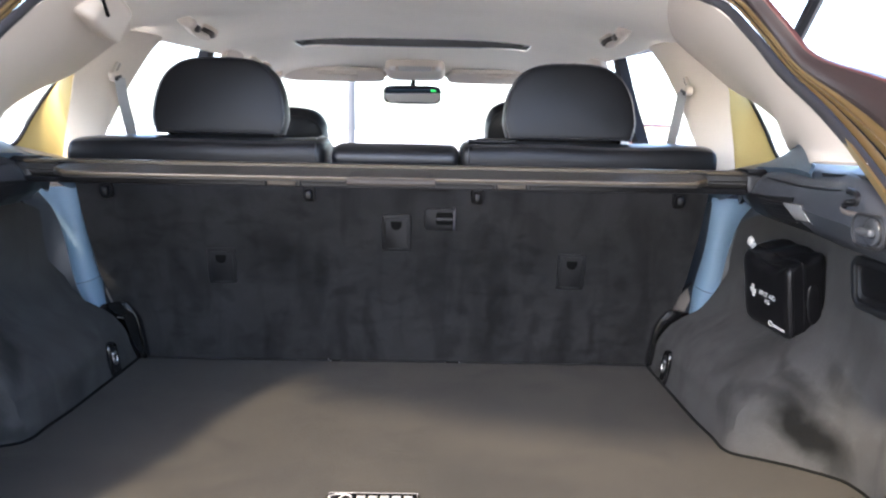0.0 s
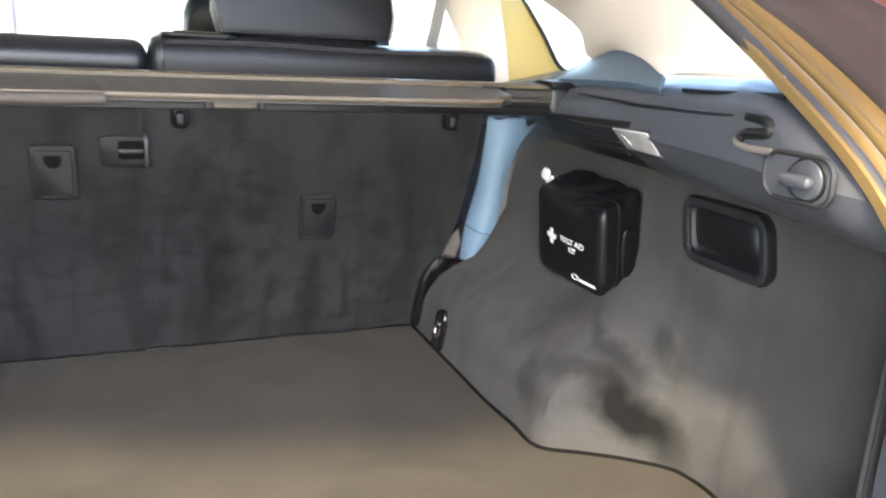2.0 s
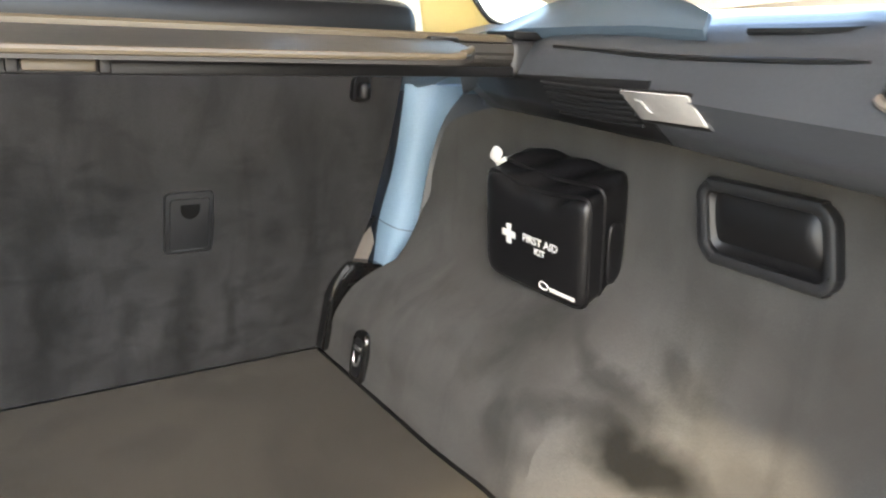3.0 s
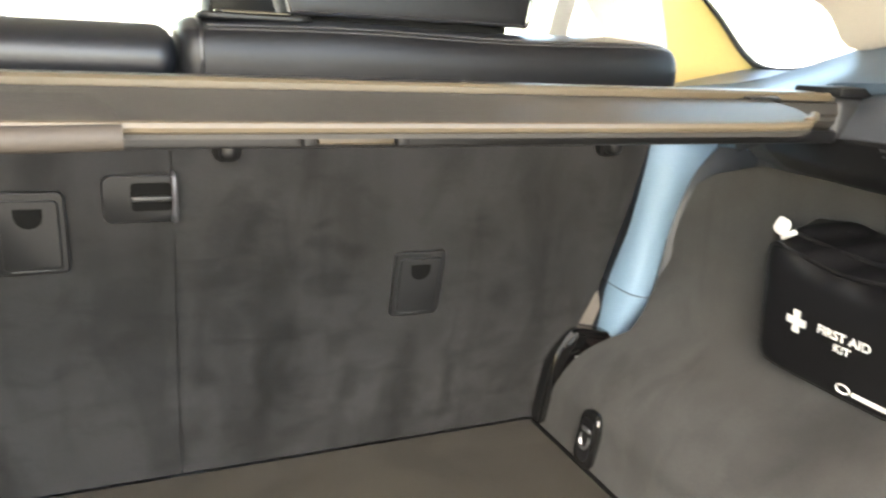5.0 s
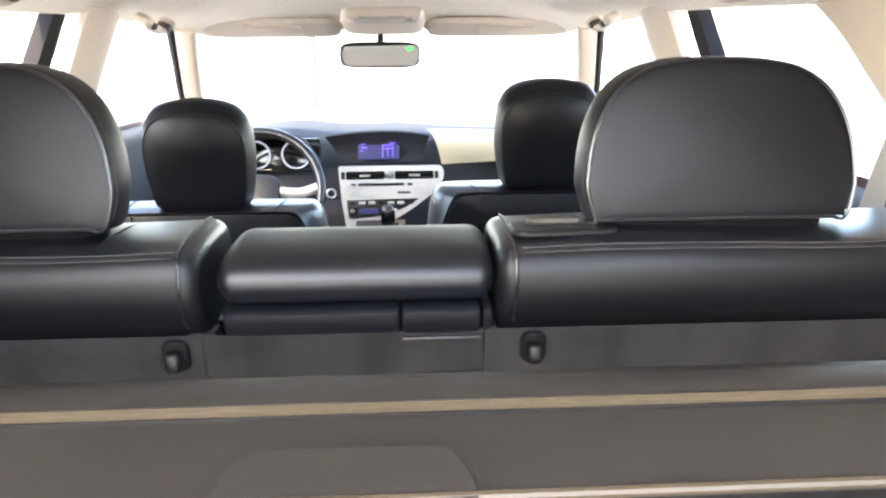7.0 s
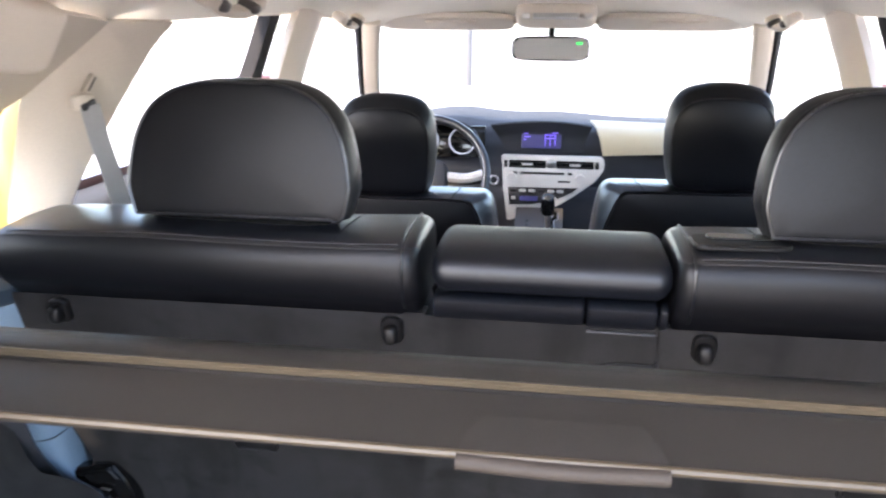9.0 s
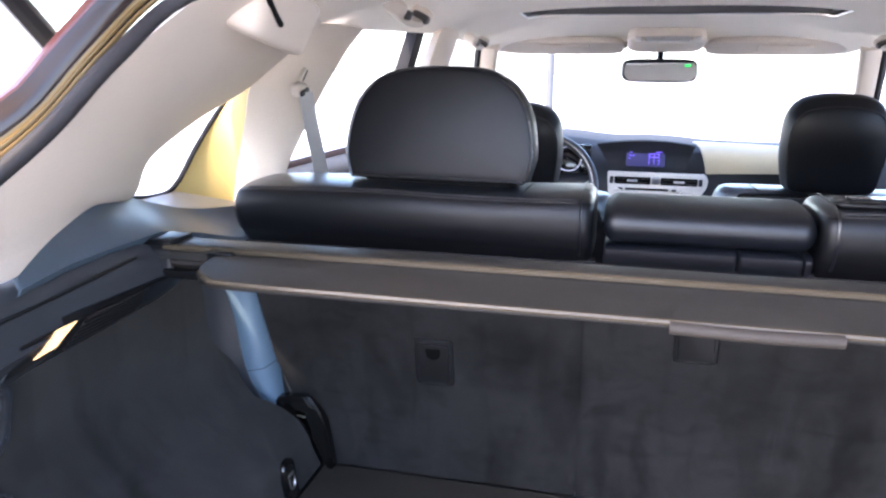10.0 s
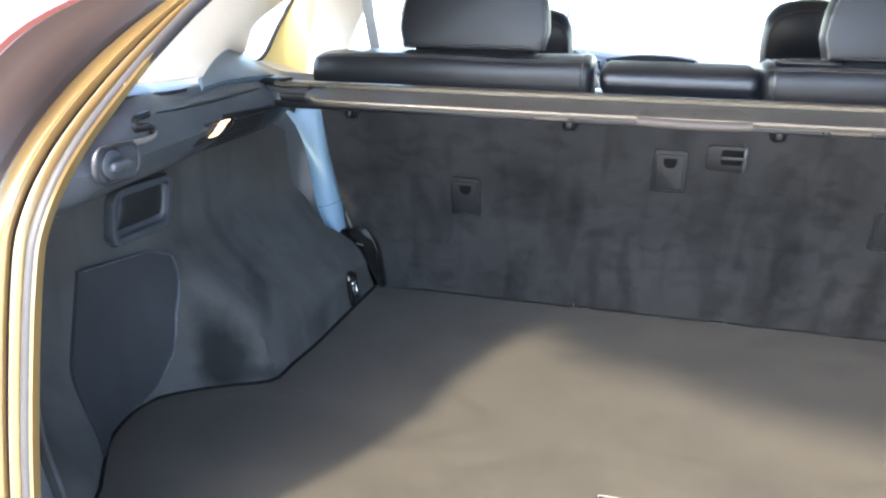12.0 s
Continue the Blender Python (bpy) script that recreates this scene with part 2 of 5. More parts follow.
KITFAB = material("black_nylon", (0.0036, 0.0036, 0.0042), 0.36, spread=0.2, scale=400, coarse=12, bump=0.09, bump_scale=500, spec=0.36)
WHITE = material("white_print", (0.45, 0.45, 0.43), 0.6, spread=0.05, scale=300, coarse=20)
LENS = material("lamp_lens", (0.36, 0.35, 0.33), 0.35, spread=0.08, scale=300, coarse=30, bump=0.2, bump_scale=250, coat=0.4)
GATE = material("dark_taupe_gate", (0.055, 0.049, 0.043), 0.4, spread=0.1, scale=400, coarse=9)
POCKET = material("dark_pocket_cloth", (0.022, 0.023, 0.025), 0.85, spread=0.2, scale=800, coarse=7, bump=0.4, bump_scale=1200, spec=0.15)
THREAD = material("grey_stitching", (0.035, 0.035, 0.036), 0.7, spread=0.1, scale=900, coarse=90)
SILL = material("taupe_sill_trim", (0.085, 0.080, 0.074), 0.36, spread=0.08, scale=500, coarse=5, bump=0.1, bump_scale=700)
RECESSSHADE = material("brown_recess_shade", (0.060, 0.050, 0.043), 0.5, spread=0.1, scale=400, coarse=9)
TAUPE = material("taupe_plastic", (0.11, 0.095, 0.082), 0.5, spread=0.1, scale=400, coarse=9)
BELT = material("grey_webbing", (0.36, 0.355, 0.345), 0.7, spread=0.1, scale=900, coarse=20, bump=0.4, bump_scale=1200)
DASH = material("dark_dash", (0.042, 0.044, 0.050), 0.75, spread=0.1, scale=400, coarse=6, bump=0.2, bump_scale=700, spec=0.2)
TANDASH = material("tan_dash", (0.55, 0.45, 0.29), 0.5, spread=0.08, scale=400, coarse=6, bump=0.2, bump_scale=700)
SCREEN = glowing("display_blue", (0.03, 0.03, 0.12), 0.10)
SCREENTEXT = glowing("display_text", (0.22, 0.14, 1.0), 0.16)
DIAL = glowing("dial_ring", (0.6, 0.65, 0.8), 0.06)
LITLENS = glowing("lit_lamp_lens", (1.0, 0.62, 0.28), 0.22)
GREEN = glowing("green_digit", (0.05, 0.8, 0.15), 0.12)
GLASS = glassy("clear_glass", (0.95, 0.97, 0.96))
CONCRETE = material("pale_concrete", (0.62, 0.60, 0.575), 0.9, spread=0.06, scale=20, coarse=0.6, bump=0.3, bump_scale=30)
STEEL = material("grey_steel", (0.10, 0.10, 0.11), 0.4, metal=0.6, spread=0.1, scale=30, coarse=4)
mm = bpy.data.materials.new("mirror_glass")
mm.use_nodes = True
mm.node_tree.nodes["Principled BSDF"].inputs["Metallic"].default_value = 1.0
mm.node_tree.nodes["Principled BSDF"].inputs["Roughness"].default_value = 0.02
mm.node_tree.nodes["Principled BSDF"].inputs["Base Color"].default_value = (0.9, 0.93, 0.95, 1)
MIRROR = mm

# ---- building helpers ----
BASE = {}


def thing(name, base, label, category, group="", kind=""):
    """An Empty at the thing's base; its parts are given in world metres."""
    ob = new(name)
    ob.empty_display_size = 0.05
    ob.location = base
    BASE[ob] = Vector(base)
    return tagged(ob, label, category, group, kind)


def part(name, bm, mat, parent=None, label="", smooth=True):
    """Links a bmesh, made in world metres, as one mesh object under a thing or a part."""
    base = BASE.get(parent, Vector()) if parent else Vector()
    bmesh.ops.recalc_face_normals(bm, faces=bm.faces)
    if base.length:
        bmesh.ops.translate(bm, verts=bm.verts, vec=-base)
    me = bpy.data.meshes.new(name)
    bm.to_mesh(me)
    bm.free()
    me.materials.append(mat)
    if smooth:
        me.shade_smooth()
        me.set_sharp_from_angle(angle=radians(42))
    ob = new(name, me)
    if parent:
        ob.parent = parent
        BASE[ob] = base
    if label:
        tagged(ob, label)
    return ob


def rbox(c, s, bev=0.004, seg=2, rot=None, top=None):
    """A box with rounded edges; top: factors by which its upper end is narrowed in x and y."""
    bm = bmesh.new()
    bmesh.ops.create_cube(bm, size=1)
    for v in bm.verts:
        if top and v.co.z > 0:
            v.co.x *= top[0]
            v.co.y *= top[1]
        v.co = Vector((v.co.x * s[0], v.co.y * s[1], v.co.z * s[2]))
    if bev:
        bmesh.ops.bevel(bm, geom=bm.edges[:], offset=bev, segments=seg, affect="EDGES", profile=0.5)
    if rot:
        bmesh.ops.rotate(bm, verts=bm.verts, cent=(0, 0, 0), matrix=Euler([radians(a) for a in rot]).to_matrix())
    bmesh.ops.translate(bm, verts=bm.verts, vec=c)
    return bm


def join(*bms):
    """The first bmesh with all the others added."""
    out = bms[0]
    for b in bms[1:]:
        me = bpy.data.meshes.new("tmp")
        b.to_mesh(me)
        b.free()
        out.from_mesh(me)
        bpy.data.meshes.remove(me)
    return out


def pillow(c, half, e=4.0, n=12, shape=None, rot=None):
    """A rounded, cushion-like solid; shape(p) may move its points, given from -1 to 1."""
    bm = bmesh.new()
    bmesh.ops.create_cube(bm, size=2)
    bmesh.ops.subdivide_edges(bm, edges=bm.edges[:], cuts=n, use_grid_fill=True)
    for v in bm.verts:
        p = v.co
        r = (abs(p.x) ** e + abs(p.y) ** e + abs(p.z) ** e) ** (1 / e)
        q = p / r
        if shape:
            q = Vector(shape(q))
        v.co = Vector((q.x * half[0], q.y * half[1], q.z * half[2]))
    if rot:
        bmesh.ops.rotate(bm, verts=bm.verts, cent=(0, 0, 0), matrix=Euler([radians(a) for a in rot]).to_matrix())
    bmesh.ops.translate(bm, verts=bm.verts, vec=c)
    return bm


def grid(f, nu, nv):
    """A sheet of quads through f(u, v), u and v from 0 to 1."""
    bm = bmesh.new()
    vs = [[bm.verts.new(f(i / nu, j / nv)) for j in range(nv + 1)] for i in range(nu + 1)]
    for i in range(nu):
        for j in range(nv):
            bm.faces.new((vs[i][j], vs[i + 1][j], vs[i + 1][j + 1], vs[i][j + 1]))
    return bm


def thick(bm, t):
    """Gives a sheet a thickness."""
    bmesh.ops.recalc_face_normals(bm, faces=bm.faces)
    bmesh.ops.solidify(bm, geom=bm.faces[:], thickness=t)
    return bm


def slab(f, nu, nv, off):
    """A closed panel: the sheet f(u, v) in front and the same, moved by off, behind."""
    off = Vector(off)
    bm = bmesh.new()
    lay = [[[bm.verts.new(Vector(f(i / nu, j / nv)) + off * k) for j in range(nv + 1)] for i in range(nu + 1)] for k in (0, 1)]
    for k in (0, 1):
        for i in range(nu):
            for j in range(nv):
                bm.faces.new((lay[k][i][j], lay[k][i + 1][j], lay[k][i + 1][j + 1], lay[k][i][j + 1]))
    for i in range(nu):
        for j in (0, nv):
            bm.faces.new((lay[0][i][j], lay[0][i + 1][j], lay[1][i + 1][j], lay[1][i][j]))
    for j in range(nv):
        for i in (0, nu):
            bm.faces.new((lay[0][i][j], lay[0][i][j + 1], lay[1][i][j + 1], lay[1][i][j]))
    return bm


def curve(points, u):
    """A smooth line through points, u from 0 to 1."""
    n = len(points) - 1
    i = min(int(u * n), n - 1)
    t = u * n - i
    p = [Vector(points[max(0, min(n, k))]) for k in (i - 1, i, i + 1, i + 2)]
    return 0.5 * ((2 * p[1]) + (p[2] - p[0]) * t + (2 * p[0] - 5 * p[1] + 4 * p[2] - p[3]) * t * t + (3 * p[1] - p[0] - 3 * p[2] + p[3]) * t ** 3)


def loft(a, b, nu=16, nv=6, bulge=(0, 0, 0)):
    """A sheet between two smooth lines, bowed by bulge in its middle."""
    bulge = Vector(bulge)
    return grid(lambda u, v: curve(a, u).lerp(curve(b, u), v) + bulge * (4 * v * (1 - v)), nu, nv)


def sweep(profile, points, side, n=24, closed=True, caps=True):
    """Carries a flat outline along a smooth line; side(u) gives the first axis of the outline, the second stands square to it."""
    bm = bmesh.new()
    rings = []
    for k in range(n + 1):
        u = k / n
        o = curve(points, u)
        d = (curve(points, min(1, u + 0.01)) - curve(points, max(0, u - 0.01))).normalized()
        s = Vector(side(u))
        s = (s - d * s.dot(d)).normalized()
        w = d.cross(s)
        rings.append([bm.verts.new(o + s * a + w * b) for a, b in profile])
    m = len(profile)
    for r0, r1 in zip(rings, rings[1:]):
        for i in range(m if closed else m - 1):
            bm.faces.new((r0[i], r0[(i + 1) % m], r1[(i + 1) % m], r1[i]))
    if caps and closed:
        bm.faces.new(rings[0])
        bm.faces.new(rings[-1])
    return bm


def tube(points, r, n=24, m=8, side=(0, 0, 1)):
    """A round bar along a smooth line."""
    return sweep([(r * math.cos(2 * math.pi * i / m), r * math.sin(2 * math.pi * i / m)) for i in range(m)], points, lambda u: side, n)


def prism(outline, place, bev=0.0, seg=1):
    """A solid between the outline carried by place(a, b, 0) and place(a, b, 1)."""
    bm = bmesh.new()
    lo = [bm.verts.new(place(a, b, 0)) for a, b in outline]
    hi = [bm.verts.new(place(a, b, 1)) for a, b in outline]
    bm.faces.new(lo)
    bm.faces.new(hi)
    for i in range(len(outline)):
        j = (i + 1) % len(outline)
        bm.faces.new((lo[i], lo[j], hi[j], hi[i]))
    if bev:
        bmesh.ops.recalc_face_normals(bm, faces=bm.faces)
        bmesh.ops.bevel(bm, geom=bm.edges[:], offset=bev, segments=seg, affect="EDGES")
    return bm


def bolster(x0, x1, profile, r, n=7):
    """An upholstered roll: a cross profile (y, z) carried along x, its ends rounded off by r."""
    cy, cz = ((min(p[k] for p in profile) + max(p[k] for p in profile)) / 2 for k in (0, 1))
    hy, hz = ((max(p[k] for p in profile) - min(p[k] for p in profile)) / 2 for k in (0, 1))
    xs = sorted((x0 + r * (1 - math.cos(a)), r * (1 - math.sin(a))) for a in [k * math.pi / 2 / n for k in range(n + 1)])
    rows = xs + [(x0 + r + (x1 - x0 - 2 * r) * k / 12, 0.0) for k in range(1, 12)] + [(x0 + x1 - x, d) for x, d in reversed(xs)]
    bm = bmesh.new()
    rings = [[bm.verts.new((x, cy + (y - cy) * (1 - d / hy), cz + (z - cz) * (1 - d / hz))) for y, z in profile] for x, d in rows]
    m = len(profile)
    for a, b in zip(rings, rings[1:]):
        for i in range(m):
            bm.faces.new((a[i], a[(i + 1) % m], b[(i + 1) % m], b[i]))
    bm.faces.new(rings[0])
    bm.faces.new(rings[-1])
    return bm


def round_rect(w, h, r, n=5):
    """The outline of a rectangle with round corners, about its centre."""
    out = []
    for cx, cy, a0 in ((w / 2 - r, h / 2 - r, 0), (r - w / 2, h / 2 - r, 90), (r - w / 2, r - h / 2, 180), (w / 2 - r, r - h / 2, 270)):
        for k in range(n + 1):
            a = radians(a0 + 90 * k / n)
            out.append((cx + r * math.cos(a), cy + r * math.sin(a)))
    return out


def step(a, b, x):
    """Rises smoothly from 0 at a to 1 at b."""
    t = min(1, max(0, (x - a) / (b - a)))
    return t * t * (3 - 2 * t)


def at_y(table, x):
    """Straight lines between the pairs of a short table."""
    for (x0, y0), (x1, y1) in zip(table, table[1:]):
        if x <= x1:
            return y0 + (y1 - y0) * max(0, (x - x0) / (x1 - x0))
    return table[-1][1]


# ---- ground and distance ----
GROUND = -0.78
bm = grid(lambda u, v: ((u - 0.5) * 900, (v - 0.5) * 900, GROUND), 30, 30)
tagged(part("ground", bm, CONCRETE), "pale sunlit concrete parking surface", "ground", kind="structure")

# ---- the car's side, given by s = 1 (right) or -1 (left) ----
FLOOR_EDGE = [(-0.95, 0.598), (-0.82, 0.60), (-0.76, 0.616), (-0.70, 0.655), (-0.645, 0.688), (-0.585, 0.698), (-0.535, 0.688), (-0.49, 0.635), (-0.443, 0.556), (-0.30, 0.548), (0.0, 0.549), (0.2, 0.549)]
PANEL_FRONT = [(0.0, -0.004), (0.045, -0.024), (0.078, -0.036), (0.10, -0.040), (0.116, -0.049), (0.133, -0.064), (0.145, -0.078), (0.16, -0.076), (0.176, -0.068),
               (0.20, -0.058), (0.233, -0.056), (0.287, -0.072), (0.322, -0.086), (0.335, -0.108), (0.345, -0.135), (0.37, -0.22)]
PANEL_REAR = [(0.0, -0.822), (0.135, -0.82), (0.20, -0.813), (0.24, -0.809), (0.28, -0.80), (0.31, -0.788), (0.335, -0.765), (0.37, -0.70)]


def wall_x(y, z):
    """Half the width of the load space at a place on its carpeted side."""
    foot = at_y(FLOOR_EDGE, y)
    head = 0.712 - 0.03 * step(-0.26, -0.02, y) - 0.112 * (1 - step(-0.85, -0.74, y))
    rear = 1 - step(-0.64, -0.52, y)
    k = 0.05 * step(0.0, 0.05, z) + 0.95 * step(0.055 - 0.045 * rear, 0.235 - 0.115 * rear, z)
    return foot + (head - foot) * k


XC = 0.010                       # the body's middle line
OPENING = [(0.563, -0.93, -0.06), (0.562, -0.912, 0.10), (0.561, -0.897, 0.20), (0.560, -0.873, 0.312), (0.560, -0.852, 0.362), (0.560, -0.803, 0.413),
           (0.559, -0.719, 0.470), (0.548, -0.630, 0.53), (0.525, -0.564, 0.58), (0.50, -0.515, 0.633), (0.465, -0.455, 0.687), (0.37, -0.42, 0.715), (0.2, -0.405, 0.73), (-XC, -0.40, 0.735)]
OPENING_LOW = [(p[2], p[1]) for p in OPENING[:8]]


def sided(points, s):
    return [(p[0] * s + XC, p[1], p[2]) for p in points]


def opening_out(u, s):
    """Away from the middle of the tailgate opening, at a place on its edge."""
    p = curve(OPENING, u)
    k = step(0.62, 0.9, u)
    return Vector((s * (1 - k), 0.15, k * 1.0 + 0.1))


def shelf_section(y):
    """Outline of the charcoal shelf across the car, from below to its top."""
    inner = at_y([(-0.90, 0.538), (-0.80, 0.540), (-0.72, 0.547), (-0.62, 0.562), (-0.50, 0.583), (-0.30, 0.596), (-0.18, 0.63)], y)
    top = at_y([(-0.80, 0.464), (-0.70, 0.468), (-0.55, 0.464), (-0.35, 0.450), (-0.28, 0.432), (-0.18, 0.398)], y)
    low = at_y([(-0.80, 0.345), (-0.70, 0.352), (-0.2, 0.358)], y)
    return [(0.715, low - 0.004), (0.665, low), (inner + 0.036, low + 0.006), (inner + 0.014, low + 0.022), (inner - 0.002, low + 0.046), (inner + 0.006, top - 0.026),
            (inner + 0.018, top - 0.011), (inner + 0.036, top - 0.004), (0.655, top + 0.004), (0.72, top + 0.004)]


def shelf_x(y, z):
    """How far from the middle the shelf's inner face stands."""
    sec = shelf_section(y)
    return at_y([(p[1], p[0]) for p in sec[1:8]], z)


def side_wall(s, word):
    w = thing("wall_" + word, (s * 0.7, -0.4, 0), "carpeted cargo side with charcoal plastic shelf and beige pillar trim", "side trim", kind="structure")

    # carpeted lower side with the wheel arch
    def carpet(u, v):
        z = -0.01 + 0.38 * v
        y = at_y(PANEL_REAR, z) * (1 - u) + at_y(PANEL_FRONT, z) * u
        return (s * wall_x(y, z), y, z)
    part("carpet_panel", slab(carpet, 48, 44, (s * 0.012, 0, 0)), BRIGHT_SIDE_CARPET, w, "grey brushed carpet with worn patches")

    part("carpet_hem", tube([carpet(0.004, 0.03 + 0.94 * k / 20) for k in range(21)], 0.0035, 40, 6), BRIGHT_SIDE_CARPET, w, "rolled carpet edge")

    # rear corner trim between the carpet and the opening
    def corner(u, v):
        z = -0.02 + 0.40 * v
        a = Vector((s * (wall_x(at_y(PANEL_REAR, z), z) + 0.010), at_y(PANEL_REAR, z) - 0.002, z))
        b = Vector((s * 0.563 + XC, at_y(OPENING_LOW, z) + 0.006, z))
        return a.lerp(b, u) + Vector((s * 0.02, -0.008, 0)) * math.sin(math.pi * u)
    part("corner_trim", slab(corner, 10, 20, (s * 0.01, 0, 0)), CORNER, w, "charcoal plastic corner trim, lightened for glare")

    # charcoal shelf that overhangs the carpet
    def shelf(u, v):
        y = -0.80 + 0.62 * u
        sec = shelf_section(y)
        n = len(sec) - 1
        i = min(int(v * n), n - 1)
        t = v * n - i
        x, z = sec[i][0] * (1 - t) + sec[i + 1][0] * t, sec[i][1] * (1 - t) + sec[i + 1][1] * t
        back = at_y(OPENING_LOW, z) + 0.006
        k = 1 - step(-0.80, -0.60, y)
        x += 0.016 * (1 - step(-0.80, -0.765, y))
        return (s * x + XC, y * (1 - k) + k * (back + (y + 0.80)), z)
    part("side_shelf", slab(shelf, 40, 27, (s * 0.006, 0, 0)), PLASTIC, w, "charcoal plastic upper side trim")

    # saddle below the quarter window, running down beside the seat
    rim = [(-0.55, 0.582, 0.462), (-0.475, 0.612, 0.482), (-0.36, 0.655, 0.492), (-0.27, 0.688, 0.480), (-0.235, 0.691, 0.468), (-0.136, 0.686, 0.438), (0.0, 0.676, 0.423), (0.06, 0.672, 0.418)]
    foot = [(-0.55, 0.578, 0.450), (-0.48, 0.592, 0.452), (-0.40, 0.604, 0.450), (-0.30, 0.614, 0.446), (-0.22, 0.622, 0.428), (-0.10, 0.634, 0.395), (0.0, 0.638, 0.378), (0.06, 0.638, 0.372)]

    def saddle(u, v):
        y = -0.55 + 0.61 * u
        o = Vector((at_y([p[:2] for p in rim], y), y, at_y([(p[0], p[2]) for p in rim], y)))
        i = Vector((at_y([p[:2] for p in foot], y), y, at_y([(p[0], p[2]) for p in foot], y)))
        k = step(-0.30, -0.12, y)
        low = i + Vector((0.004, 0, -0.006 - 0.012 * k))
        if v > 0.75:
            q = i.lerp(low, (v - 0.75) / 0.25)
        else:
            t = v / 0.75
            dip = 0.35 * (o.z - i.z) * 4 * t * (1 - t) * 0.5
            q = o.lerp(i, t) + Vector((0, 0, -dip * (1 - t)))
        return (s * q.x + XC, q.y, q.z)
    part("window_saddle", slab(saddle, 40, 16, (s * 0.004, 0, -0.003)), SLATE, w, "slate-blue plastic below the quarter window")

    # lower pillar beside the seat back, and its flank in charcoal for shade
    a = sided([(0.604, 0.0, 0.06), (0.618, -0.004, 0.115), (0.622, -0.012, 0.185), (0.632, -0.030, 0.26), (0.634, -0.045, 0.335), (0.632, -0.054, 0.372)], s)
    b = sided([(0.625, -0.020, 0.06), (0.640, -0.032, 0.112), (0.658, -0.050, 0.172), (0.674, -0.055, 0.265), (0.690, -0.065, 0.325), (0.714, -0.078, 0.372)], s)
    low = part("lower_pillar", thick(loft(a, b, 18, 10, (-s * 0.008, -0.014, 0)), 0.005), BLUEGREY, w, "light blue-grey plastic pillar trim")
    a1, b1 = Vector((s * 0.6215 + XC, -0.013, 0.184)), Vector((s * 0.658 + XC, -0.051, 0.172))
    part("trim_joint", tube([a1, a1.lerp(b1, 0.5) + Vector((-s * 0.009, -0.015, 0)), b1], 0.0009, 8, 6), SLATE, low, "shadowed joint line")
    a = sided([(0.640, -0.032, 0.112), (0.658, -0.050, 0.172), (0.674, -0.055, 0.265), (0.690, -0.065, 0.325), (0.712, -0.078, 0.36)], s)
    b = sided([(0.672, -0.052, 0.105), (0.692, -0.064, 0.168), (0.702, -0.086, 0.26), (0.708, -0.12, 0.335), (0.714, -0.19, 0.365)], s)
    # charcoal colour puts the flank's shade into the trim
    part("shaded_pillar_flank", thick(loft(a, b, 14, 4, (s * 0.004, 0, 0)), 0.004), PLASTIC, w)

    part("inner_backing", rbox((s * 0.752, -0.17, 0.325), (0.008, 0.42, 0.18), 0.003), BLUEGREY, w)

    # beige upper trim: tailgate pillar and rear door pillar
    a = sided([(0.559, -0.730, 0.466), (0.558, -0.712, 0.476), (0.548, -0.625, 0.532), (0.525, -0.559, 0.582), (0.50, -0.51, 0.636), (0.462, -0.45, 0.69), (0.42, -0.41, 0.715)], s)
    b = sided([(0.582, -0.556, 0.463), (0.612, -0.475, 0.480), (0.655, -0.36, 0.490), (0.692, -0.250, 0.478), (0.70, -0.20, 0.518), (0.695, -0.09, 0.562), (0.688, 0.06, 0.607), (0.60, 0.13, 0.70)], s)
    part("rear_pillar_trim", thick(loft(a, b, 30, 10, (-s * 0.012, 0, 0)), 0.006), BEIGE, w, "beige plastic pillar trim")
    joint = []
    for k in range(13):
        v = k / 12
        joint.append(curve(a, 0.74 + 0.25 * v).lerp(curve(b, 0.74 + 0.25 * v), v) + Vector((-s * 0.012, 0, 0)) * (4 * v * (1 - v)) + Vector((-s * 0.002, -0.002, -0.002)))
    part("trim_seam", tube(joint, 0.0022, 36, 6), TAUPE, w, "shadowed joint in the trim")
    a = sided([(0.70, 0.015, 0.42), (0.698, 0.03, 0.48), (0.694, 0.05, 0.55), (0.688, 0.066, 0.607), (0.65, 0.095, 0.66), (0.60, 0.13, 0.70)], s)
    b = sided([(0.640, 0.030, 0.42), (0.632, 0.062, 0.48), (0.622, 0.125, 0.55), (0.612, 0.180, 0.607), (0.592, 0.215, 0.66), (0.572, 0.25, 0.70)], s)
    part("door_pillar_trim", thick(loft(a, b, 24, 8, (-s * 0.014, 0, 0)), 0.006), BEIGE, w, "beige plastic pillar trim")
    # reveal of the quarter window
    a = sided([(0.694, 0.024, 0.415), (0.693, 0.040, 0.48), (0.689, 0.060, 0.55), (0.683, 0.078, 0.612)], s)
    b = sided([(0.752, -0.07, 0.452), (0.752, 0.0, 0.508), (0.752, 0.06, 0.552), (0.752, 0.125, 0.592)], s)
    part("window_reveal", thick(loft(a, b, 14, 6, (s * 0.006, 0.006, 0)), 0.004), YELLOW, w, "cream-yellow window reveal")
    a = sided([(0.674, 0.020, 0.421), (0.687, -0.130, 0.4385), (0.692, -0.240, 0.470)], s)
    b = sided([(0.752, -0.07, 0.452), (0.752, -0.17, 0.455), (0.752, -0.285, 0.478)], s)
    part("reveal_sill", thick(loft(a, b, 10, 4), 0.004), SILL, w, "taupe window sill trim")
